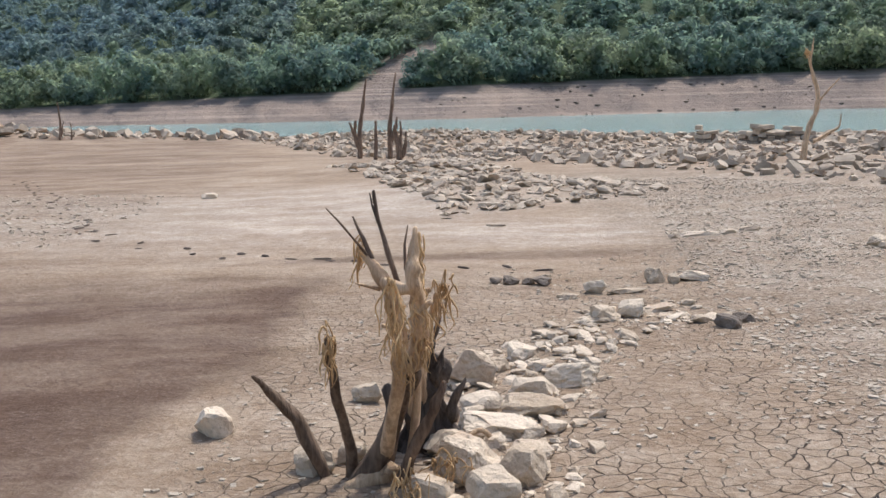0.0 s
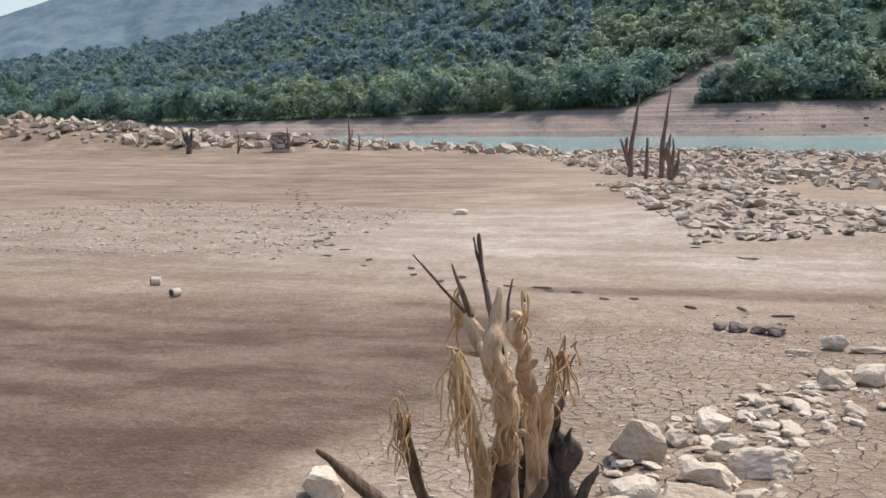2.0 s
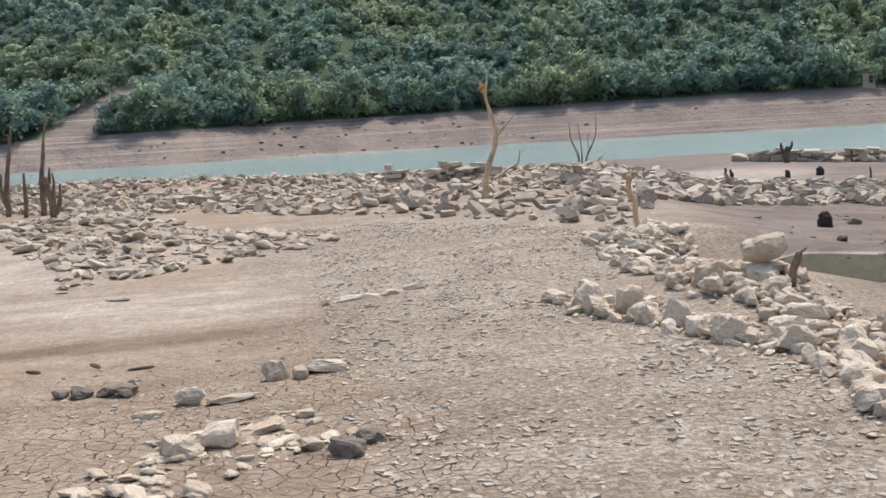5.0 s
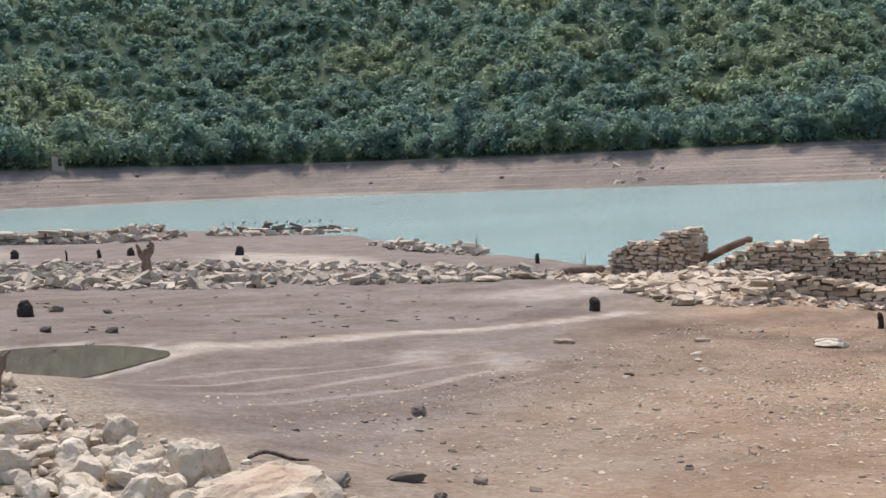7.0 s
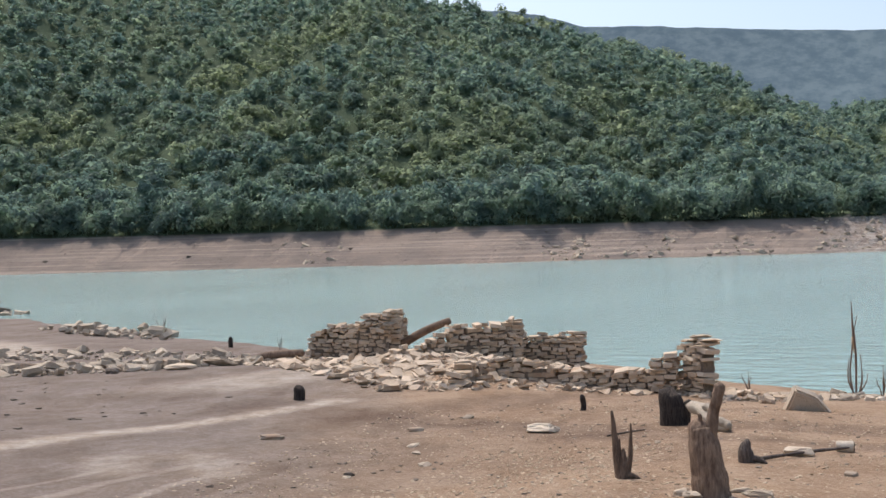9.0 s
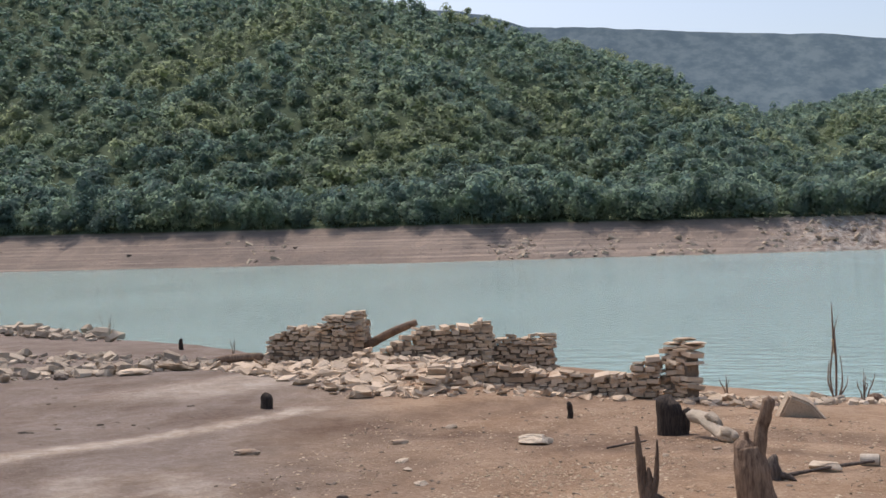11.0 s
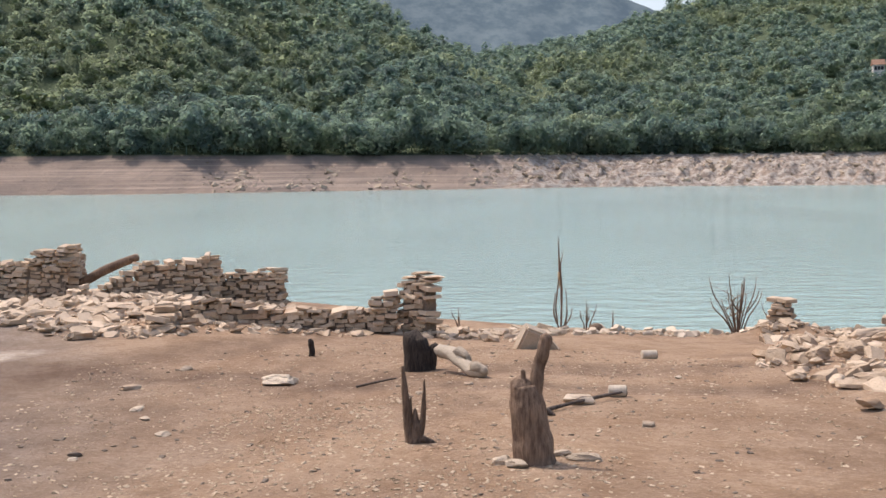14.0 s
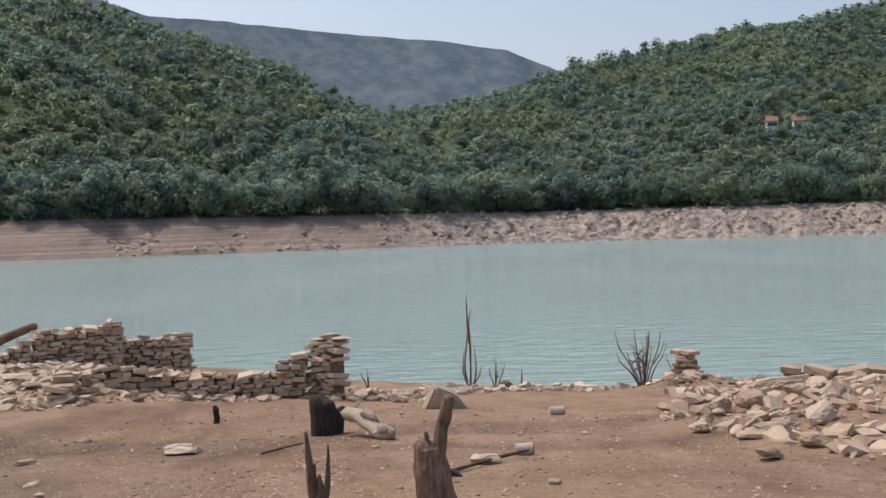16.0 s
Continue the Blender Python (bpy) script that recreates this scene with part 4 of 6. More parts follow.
    ruin = [(32, 17), (28.5, 15.2), (25.5, 12.6), (24.0, 10.2), (25.2, 8.6), (26.2, 6.9), (24.9, 5.9), (24.0, 4.9), (23.8, 3.3), (26.6, 2.6), (28.5, 4.6), (28.4, 7.0), (31, 9.5), (33, 14)]
    rock_field("ruin_rubble", rows_of(rng, fill(rng, ruin, 1500, 0.07, 0.38, 2.3, (0.2, 0.48), 20), 0.3), ROCKS, MASONRY, "cream stones fallen round the ruined walls")
    front = [(24.85, 10.4), (22.6, 11.3), (22.7, 10.0), (23.7, 8.9), (24.0, 7.6), (24.1, 6.4), (24.75, 5.9)]
    side = [(22.4, 11.2), (24.6, 10.3), (28, 13.4), (30, 16.6), (27.5, 17.0), (24, 13.2)]
    rock_field("ruin_rubble", rows_of(rng, fill(rng, front, 190, 0.06, 0.32, 2.0, (0.22, 0.5), 20), 0.15) + rows_of(rng, fill(rng, side, 520, 0.08, 0.5, 2.2, (0.14, 0.32), 14), 0.35), ROCKS, MASONRY, "cream stones fallen before the low house wall")
    for x, y, s, t in ((26.0, 11.5, 0.8, 20), (25.3, 11.7, 0.6, 70), (24.6, 10.3, 0.7, 10), (23.6, 10.0, 0.75, 40), (27.5, 13.2, 0.8, 0), (28.5, 14.8, 0.6, 30), (27.0, 14.2, 0.7, 80), (26.2, 6.2, 0.5, 20), (27.0, 17.3, 0.9, 60), (25.2, 17.4, 0.8, 75)):
        rock(x, y, s * 0.8, s, s * 0.2, t, (rng.gauss(0, 8), rng.gauss(0, 8)), rng.randrange(14), label="flat pale slab fallen before the ruined house", group="fallen slabs", mat=MASONRY, lift=0.08)
    east = [(19.0, 0.5), (15.2, 0.2), (13.9, -0.4), (13.5, -7), (21, -8), (29, -9), (28.6, -2.4), (26.6, -2.0), (22.5, -0.9)]
    rock_field("stone_heap", rows_of(rng, fill(rng, east, 2000, 0.08, 0.38, 2.2, (0.2, 0.45), 20), 0.4), ROCKS, MASONRY, "heap of cream building stones near the water")
    for x, y, sx, sy, sz, t in ((14.69, 0.62, 0.24, 0.44, 0.13, 25), (18.67, -0.75, 0.4, 0.62, 0.26, 10), (22.6, -2.6, 0.4, 0.8, 0.26, 0), (21.75, -2.6, 0.4, 0.6, 0.2, 15), (16.3, -0.15, 0.3, 0.6, 0.15, -20), (16.67, -0.85, 0.34, 0.6, 0.2, 30), (18.83, -0.35, 0.3, 0.5, 0.22, 40), (16.41, 0.3, 0.2, 0.4, 0.12, 60), (15.25, -0.1, 0.3, 0.4, 0.16, 0), (17.5, -1.4, 0.3, 0.5, 0.2, 50), (19.8, -1.9, 0.35, 0.6, 0.24, 20), (17.0, 0.55, 0.25, 0.45, 0.14, 75)):
        rock(x, y, sx, sy, sz, t, (rng.gauss(0, 9), rng.gauss(0, 9)), rng.randrange(14), label="long cream building slab on a stone heap", group="heap slabs", mat=MASONRY, lift=sz * 0.6)
    edge = [(28.4, -8), (27.6, -1.5), (27.6, 1), (26.2, 3), (28.6, 3.6), (29.6, 1), (29.4, -2.5), (29.3, -8)]
    rock_field("shore_stones", rows_of(rng, fill(rng, edge, 260, 0.08, 0.34, 2.0, (0.3, 0.6), 12), 0.3), ROCKS, STONE, "small stones along the waterline")
    far = [(35, 61), (42, 53.5), (46, 52.5), (51, 56), (46, 61), (38, 64)]
    isle = [(55, 58), (60, 56), (66, 54), (70, 58), (64, 66), (59, 63)]
    point = [(44, 29), (50, 33), (53, 40), (49, 40), (45, 34)]
    rows = rows_of(rng, fill(rng, far, 340, 0.25, 0.9, 1.8, (0.35, 0.7), 15) + fill(rng, isle, 200, 0.25, 0.9, 1.8, (0.35, 0.7), 15) + fill(rng, point, 120, 0.2, 0.8, 1.8, (0.35, 0.7), 15), 0.4)
    rock_field("far_rubble", rows, ROCKS, STONE_GREY, "far heaps of grey rubble by the water")
    # chips and gravel
    def chips(poly, count, lo, hi):
        return [(x, y, gz(x, y) + 0.05 * sz, sx, sy, sz, radians(t), radians(a), radians(b), rng.randrange(10)) for x, y, sx, sy, sz, t, a, b in fill(rng, poly, count, lo, hi, 2.5, (0.2, 0.45), 8)]
    lane = [(1.6, 3.0), (1.9, 7), (2.4, 11), (3.0, 16), (3.2, 21), (5.0, 21), (7, 16.4), (5.6, 12), (4.4, 11.2), (4.8, 8), (4.4, 5.5), (3.0, 3.6)]
    rock_field("path_gravel", chips(lane, 12500, 0.014, 0.058), CHIPS, CHIP, "thin pale stone chips covering the path", "gravel")
    near = [(-1.4, 3.4), (-1.0, 7), (0.4, 10), (2.6, 12), (2.2, 7), (1.8, 3.2)]
    rock_field("mud_chips", chips(near, 2200, 0.012, 0.045), CHIPS, CHIP, "scattered small chips on cracked mud", "gravel")
    wchips = [(-13, 12.5), (-4.6, 12.5), (-4.8, 20), (-12, 22)]
    rock_field("west_gravel", chips(wchips, 1800, 0.02, 0.09), CHIPS, CHIP, "thin pale chips on the bare mud", "gravel")
    bay = [(6.2, 5.6), (8, 10), (12, 9.5), (20, 10), (24, 5), (20, -1), (9, -2)]
    rock_field("slope_gravel", chips(bay, 8000, 0.01, 0.05), CHIPS, CHIP_TAN, "pale chips and grit on the tan slope", "gravel")
    patch = [(9, 6.5), (12, 7.5), (16, 7.2), (16.5, 5.0), (13.5, 4.6), (12.6, 3.4), (9, 4.4)]
    rock_field("slope_chips", chips(patch, 2600, 0.012, 0.05), CHIPS, CHIP_TAN, "dense pale chips round a dead stump", "gravel")
    rock_field("slope_clods", chips(bay, 1300, 0.015, 0.07), CHIPS, STONE_DARK, "dark clods and small stones on the tan slope", "gravel")
    grey = [(8, 12.5), (11, 19.5), (17, 23), (23, 17), (20, 12.5), (12, 13)]
    rock_field("flats_debris", chips(grey, 220, 0.02, 0.13), CHIPS, STONE_DARK, "dark silty stone bits on the grey flats", "gravel")


build_stones()


# ---- ruined walls ----
BRICKS = []


def wall_stones():
    rng = random.Random(31)
    for _ in range(10):
        bm = bmesh.new()
        bmesh.ops.create_cube(bm, size=2.0)
        for v in bm.verts:
            v.co = Vector((v.co.x * rng.uniform(0.8, 1.0), v.co.y * rng.uniform(0.82, 1.0), v.co.z * rng.uniform(0.68, 1.0)))
        bmesh.ops.bevel(bm, geom=list(bm.edges), offset=0.08, segments=1, affect="EDGES")
        me = bpy.data.meshes.new("stone")
        bm.to_mesh(me)
        bm.free()
        BRICKS.append(me)


wall_stones()
BRICK_MESH = {}


def brick_mesh(k, mat):
    if (k, mat.name) not in BRICK_MESH:
        me = BRICKS[k].copy()
        me.materials.append(mat)
        BRICK_MESH[(k, mat.name)] = me
    return BRICK_MESH[(k, mat.name)]


def ruined_wall(name, legs, thick, label, seed, mat, course=0.092, lmin=0.12, lmax=0.36, base=None):
    """Dry stone walling along legs of (x, y, top z); every stone is a piece of its own."""
    rng = random.Random(seed)
    x0, y0, _ = legs[0]
    z0 = gz(x0, y0)
    home = thing(name, x0, y0, z0, label, "ruined wall", "ruined house walls")
    for (ax, ay, at), (bx, by, bt) in zip(legs[:-1], legs[1:]):
        L = math.hypot(bx - ax, by - ay)
        turn = math.degrees(math.atan2(by - ay, bx - ax))
        low = min(gz(ax, ay), gz(bx, by), gz((ax + bx) / 2, (ay + by) / 2)) - 0.05
        bm = bmesh.new()
        bmesh.ops.create_cube(bm, size=1.0)
        hmin = max(0.15, min(at, bt) - low - 0.2)
        for v in bm.verts:
            v.co = Vector((ax - x0 + (v.co.x + 0.5) * (bx - ax), ay - y0 + (v.co.x + 0.5) * (by - ay), low - z0 + (v.co.z + 0.5) * hmin)) + Vector((-(by - ay) / L, (bx - ax) / L, 0)) * (v.co.y * (thick - 0.16))
        part("core", bm, MORTAR, home, "dark earth and rubble core")
        z = low
        while z < max(at, bt):
            h = course * rng.uniform(0.6, 1.5)
            s = rng.uniform(-0.15, 0.0)
            while s < L:
                w = rng.uniform(lmin, lmax) * min(1.0, h / course + 0.2)
                c = s + w / 2
                u = min(1, max(0, c / L))
                top = at + (bt - at) * u + rng.gauss(0, 0.05) + 0.22 * (noise.noise(Vector((c * 1.5, seed * 7.3, 0))))
                if z + h * 0.6 < top and -0.1 < c < L + 0.1:
                    ob = new("stone", brick_mesh(rng.randrange(10), mat))
                    ob.parent = home
                    d = thick * rng.uniform(0.92, 1.1)
                    ob.matrix_basis = pose(ax - x0 + (bx - ax) * u - (by - ay) / L * rng.gauss(0, 0.04), ay - y0 + (by - ay) * u + (bx - ax) / L * rng.gauss(0, 0.04), z - z0 + h / 2, rng.gauss(0, 5), rng.gauss(0, 7), turn + rng.gauss(0, 10)) @ Matrix.Diagonal((w / 2 * 0.97, d / 2, h / 2 * 0.97, 1))
                s += w
            z += h * 0.97
    return home


ruined_wall("ruined_wall", [(30.9, 16.5, -0.78), (30.75, 15.2, -0.42), (30.6, 14.0, -0.12), (32.0, 14.3, -0.25)], 0.5, "broken dry stone wall corner of cream limestone by the water", 1, MASONRY)
ruined_wall("ruined_wall", [(29.5, 13.6, -1.05), (29.3, 12.7, -0.85)], 0.45, "few courses of cream stone under a leaning beam", 11, MASONRY)
ruined_wall("ruined_wall", [(29.3, 12.6, -0.75), (29.75, 12.0, -0.42), (30.55, 10.5, -0.3), (31.3, 10.7, -0.4)], 0.5, "leaning cream stone wall stub with ragged top", 2, MASONRY)
ruined_wall("ruined_wall", [(31.5, 10.7, -0.72), (31.85, 9.0, -0.85), (32.6, 9.3, -0.95)], 0.45, "low back wall of cream stone near the water", 3, MASONRY)
ruined_wall("ruined_wall", [(23.5, 10.02, -0.92), (24.3, 10.1, -0.74), (25.05, 10.20, -0.70), (25.05, 9.08, -0.75), (25.05, 8.34, -0.82), (25.05, 7.2, -0.95), (25.05, 6.6, -0.84), (25.05, 6.15, -0.72), (25.05, 5.75, -0.5)], 0.42, "long low house wall of cream stone rising to a pillar", 4, MASONRY)
ruined_wall("stone_pillar", [(25.2, 5.5, -0.42), (24.8, 5.06, -0.42)], 0.46, "standing stone door pillar with projecting top slabs", 5, MASONRY, 0.085, 0.2, 0.4)
for x, y, z, w, d in ((25.1, 5.4, -0.40, 0.5, 0.5), (24.85, 5.08, -0.38, 0.5, 0.44), (24.98, 5.25, -0.31, 0.44, 0.4)):
    rock(x, y, w, d, 0.09, 45, (0, 3), 5, label="thin cream cap slab on a ruined pillar", group="cap slabs", mat=MASONRY, lift=z - gz(x, y))
ruined_wall("ruined_wall", [(27.9, -2.6, -1.22), (27.65, -2.95, -1.1)], 0.4, "short stack of cream wall stones at the water's edge", 6, MASONRY, 0.08, 0.14, 0.34)
ruined_wall("ruined_wall", [(24.3, -3.6, -1.12), (23.6, -5.2, -1.0)], 0.5, "squared cream blocks of a wall stub above a stone heap", 7, MASONRY, 0.2, 0.4, 0.8)
ruined_wall("far_wall", [(36.4, 60.0, -0.5), (39.2, 57.4, -0.52), (42.2, 54.9, -0.75)], 0.7, "far low tan wall by the lake", 8, STONE_GREY, 0.22, 0.5, 1.2)
ruined_wall("far_wall", [(62.0, 62.6, -1.6), (64.8, 59.6, -1.5), (67.3, 56.8, -1.7)], 0.7, "far low wall on a spit in the lake", 9, STONE_DARK, 0.25, 0.6, 1.3)
ruined_wall("masonry_lump", [(9.1, 38.9, 0.52), (9.6, 38.6, 0.5)], 0.6, "dark squared lump of old masonry in rubble", 12, STONE_GREY, 0.16, 0.25, 0.5)
ruined_wall("masonry_lump", [(10.2, 36.9, 0.35), (10.7, 36.2, 0.55), (11.5, 35.2, 0.5)], 0.7, "long dark lump of old masonry in rubble", 13, STONE_GREY, 0.14, 0.25, 0.5)
ruined_wall("masonry_lump", [(-21.0, 48.7, 1.3), (-20.3, 48.9, 1.35)], 0.7, "upright lump of old masonry on a rubble heap", 10, STONE_GREY, 0.2, 0.3, 0.6)


# ---- dead wood ----
def limb(bm, pts, radii, rng, sides=8, rough=0.12, steps=4, cap=True):
    """A tapered, knotty tube along a bent line, closed at both ends."""
    P = [Vector(p) for p in pts]
    line, rad = [], []
    for i in range(len(P) - 1):
        a, b, c, d = P[max(i - 1, 0)], P[i], P[i + 1], P[min(i + 2, len(P) - 1)]
        for s in range(steps):
            u = s / steps
            line.append(0.5 * (2 * b + (c - a) * u + (2 * a - 5 * b + 4 * c - d) * u * u + (3 * b - a - 3 * c + d) * u ** 3))
            rad.append(radii[i] + (radii[i + 1] - radii[i]) * u)
    line.append(P[-1])
    rad.append(radii[-1])
    rings, ph = [], rng.uniform(0, 50)
    for i in range(1, len(line) - 1):
        calm = min(1.0, 0.06 / rad[i])
        line[i] = line[i] + rad[i] * 4.4 * rough * calm * Vector((noise.noise(Vector((i * 1.7 / steps, ph, 0))), noise.noise(Vector((i * 1.7 / steps, ph, 9))), 0.3 * noise.noise(Vector((i * 2.0 / steps, ph, 17)))))
        rad[i] = rad[i] * (1 + 2.2 * rough * calm * noise.noise(Vector((i * 1.8 / steps, ph, 31))))
    side = Vector((1, 0, 0))
    for i, (p, r) in enumerate(zip(line, rad)):
        d = (line[min(i + 1, len(line) - 1)] - line[max(i - 1, 0)]).normalized()
        side = (side - d * side.dot(d))
        side = side.normalized() if side.length > 1e-4 else d.orthogonal().normalized()
        up = d.cross(side)
        ring = []
        for k in range(sides):
            a = 2 * math.pi * k / sides
            q = r * (1 + rough * (1.6 * noise.noise(Vector((math.cos(a) * 1.7 + ph, math.sin(a) * 1.7, i * 0.25))) + 0.9 * math.cos(k * 2.4 + ph)))
            ring.append(bm.verts.new(p + side * math.cos(a) * q + up * math.sin(a) * q))
        rings.append(ring)
    for a, b in zip(rings[:-1], rings[1:]):
        for k in range(sides):
            bm.faces.new((a[k], a[(k + 1) % sides], b[(k + 1) % sides], b[k]))
    if cap:
        bm.faces.new(list(reversed(rings[0])))
        tip = bm.verts.new(line[-1] + (line[-1] - line[-2]).normalized() * rad[-1] * 0.7)
        for k in range(sides):
            bm.faces.new((rings[-1][k], rings[-1][(k + 1) % sides], tip))


def limb_part(name, pts, radii, mat, home, rng, label="", sides=9, rough=0.18):
    bm = bmesh.new()
    limb(bm, pts, radii, rng, sides, rough, 7 if max(radii) > 0.02 else 4)
    return part(name, bm, mat, home, label, True)


def strands(name, spots, mat, home, rng, label):
    """Hanging dry rootlets: spots are (top point, spread, length, count)."""
    bm = bmesh.new()
    for top, spread, length, count in spots:
        for _ in range(count):
            a = rng.uniform(0, 6.28)
            p = Vector(top) + Vector((rng.gauss(0, spread * 0.3), rng.gauss(0, spread * 0.3), rng.gauss(0, 0.03)))
            out = Vector((math.cos(a), math.sin(a), 0)) * spread * rng.uniform(0.3, 1.0)
            ln = length * rng.uniform(0.45, 1.0)
            k = rng.uniform(0.3, 1.0)
            drop = Vector((rng.gauss(0, 0.02), rng.gauss(0, 0.02), -ln))
            pts = [p - Vector((0, 0, 0.02)), p + out * 0.35 * k + Vector((0, 0, rng.uniform(-0.015, 0.02)))]
            for f in (0.35, 0.7, 1.0):
                pts.append(p + out * k * (0.55 + 0.3 * f) + drop * f + Vector((rng.gauss(0, 0.011), rng.gauss(0, 0.011), 0)))
            r = rng.uniform(0.0018, 0.005)
            limb(bm, pts, [r, r, r, r * 0.8, r * 0.4], rng, 4, 0.05, 3)
    return tagged(part(name, bm, mat, home, label, True), kind="stuff")


def big_stump():
    rng = random.Random(41)
    x0, y0 = -0.22, 4.45
    z0 = gz(x0, y0)
    home = thing("dead_stump", x0, y0, z0, "dead many-limbed tree stump with hanging straw-coloured roots among pale stones", "tree stump")

    def at(x, y, z):
        return (x - x0, y - y0, z - z0)

    def grow(name, pts, radii, mat, label="", sides=9, rough=0.14):
        return limb_part(name, [at(*p) for p in pts], radii, mat, home, rng, label, sides, rough)

    grow("trunk", [(-0.17, 4.7, -0.08), (-0.15, 4.69, 0.2), (-0.16, 4.66, 0.4), (-0.15, 4.62, 0.56)], [0.095, 0.07, 0.058, 0.03], WOOD_DARK, "dark rotten split trunk", 20, 0.3)
    grow("trunk", [(-0.04, 4.74, -0.05), (-0.06, 4.73, 0.2), (-0.07, 4.7, 0.42), (-0.08, 4.66, 0.54)], [0.07, 0.045, 0.034, 0.01], WOOD_DARK, "dark rotten split trunk", 18, 0.32)
    grow("trunk", [(-0.26, 4.66, -0.05), (-0.28, 4.64, 0.14), (-0.27, 4.6, 0.36)], [0.06, 0.045, 0.015], WOOD_DARK, "dark splintered stub", 9, 0.25)
    grow("limb", [(-0.43, 4.30, -0.06), (-0.27, 4.27, 0.22), (-0.17, 4.12, 0.47), (-0.13, 4.0, 0.62)], [0.06, 0.047, 0.036, 0.029], WOOD_BROWN, "leaning dark brown limb", 11, 0.13)
    grow("limb", [(-0.135, 4.02, 0.58), (-0.10, 3.92, 0.8), (-0.125, 3.83, 0.94), (-0.115, 3.86, 1.03), (-0.11, 3.89, 1.13)], [0.03, 0.026, 0.025, 0.02, 0.007], WOOD_TAN, "bleached upper limb", 12, 0.24)
    grow("limb", [(-0.33, 4.38, -0.05), (-0.24, 4.38, 0.25), (-0.17, 4.4, 0.5)], [0.042, 0.034, 0.028], WOOD_BROWN, "", 10, 0.14)
    grow("limb", [(-0.17, 4.4, 0.48), (-0.2, 4.32, 0.72), (-0.26, 4.27, 0.86), (-0.34, 4.33, 1.0)], [0.028, 0.026, 0.023, 0.015], WOOD_TAN, "", 12, 0.24)
    grow("limb", [(-0.115, 3.84, 0.92), (-0.18, 4.05, 0.88), (-0.25, 4.26, 0.87)], [0.026, 0.024, 0.024], WOOD_TAN, "", 8)
    grow("spike", [(-0.2, 4.3, 0.84), (-0.24, 4.3, 1.0), (-0.28, 4.36, 1.14), (-0.29, 4.37, 1.23)], [0.012, 0.011, 0.009, 0.006], WOOD_BROWN, "dark upright spike", 7)
    grow("twig", [(-0.275, 4.355, 1.1), (-0.295, 4.36, 1.17), (-0.305, 4.36, 1.22)], [0.006, 0.005, 0.003], WOOD_DARK, "", 6)
    grow("twig", [(-0.32, 4.29, 0.98), (-0.385, 4.22, 1.08), (-0.465, 4.19, 1.18)], [0.007, 0.005, 0.0025], WOOD_BROWN, "", 6)
    grow("twig", [(-0.3, 4.3, 0.96), (-0.34, 4.32, 1.05), (-0.375, 4.34, 1.13)], [0.011, 0.008, 0.003], WOOD_BROWN, "", 6)
    grow("twig", [(-0.165, 4.25, 0.92), (-0.165, 4.25, 1.02), (-0.15, 4.25, 1.1)], [0.007, 0.005, 0.002], WOOD_BROWN, "", 6)
    grow("twig", [(-0.27, 4.28, 0.84), (-0.32, 4.24, 0.86), (-0.36, 4.2, 0.88)], [0.008, 0.006, 0.003], WOOD_TAN, "", 6)
    grow("limb", [(-0.17, 4.66, 0.15), (-0.14, 4.54, 0.5), (-0.12, 4.32, 0.78), (-0.13, 4.22, 0.92), (-0.13, 4.21, 0.985)], [0.024, 0.025, 0.024, 0.027, 0.024], WOOD_TAN, "", 12, 0.22)
    grow("limb", [(-0.13, 4.7, 0.12), (-0.13, 4.62, 0.42), (-0.09, 4.5, 0.64), (-0.045, 4.42, 0.79)], [0.03, 0.03, 0.026, 0.012], WOOD_TAN, "", 10, 0.2)
    grow("limb", [(-0.2, 4.32, -0.05), (-0.14, 4.2, 0.34), (-0.12, 4.12, 0.55), (-0.11, 4.0, 0.78)], [0.02, 0.018, 0.015, 0.013], WOOD_TAN, "", 8)
    grow("limb", [(-0.24, 4.26, -0.05), (-0.11, 4.14, 0.3), (-0.05, 4.1, 0.42), (-0.02, 4.1, 0.5)], [0.03, 0.024, 0.019, 0.008], WOOD, "", 8)
    grow("limb", [(-0.27, 4.27, 0.16), (-0.19, 3.98, 0.55), (-0.19, 3.75, 0.86), (-0.2, 3.71, 0.92)], [0.028, 0.022, 0.018, 0.014], WOOD_TAN, "", 8)
    grow("spike", [(-0.41, 4.40, -0.05), (-0.42, 4.3, 0.2), (-0.45, 4.15, 0.45), (-0.455, 4.02, 0.7)], [0.026, 0.021, 0.019, 0.015], WOOD_BROWN, "upright side spike with tan tip", 9)
    grow("spike", [(-0.52, 4.40, -0.05), (-0.60, 4.32, 0.24), (-0.69, 4.18, 0.42), (-0.76, 4.06, 0.55)], [0.035, 0.029, 0.022, 0.006], WOOD_BROWN, "leaning broken side spike", 9, 0.16)
    for sx, sy, sz, ex, ey, ez, r in ((-0.1, 4.72, 0.3, -0.02, 4.68, 0.5, 0.022), (-0.2, 4.66, 0.3, -0.24, 4.6, 0.5, 0.02), (-0.02, 4.74, 0.15, 0.07, 4.7, 0.36, 0.02), (-0.12, 4.68, 0.45, -0.03, 4.6, 0.66, 0.02)):
        grow("splinter", [(sx, sy, sz), ((sx + ex) / 2, (sy + ey) / 2 - 0.02, (sz + ez) / 2), (ex, ey, ez)], [r * 1.6, r, 0.003], WOOD_DARK, "dark jagged splinter", 8, 0.25)
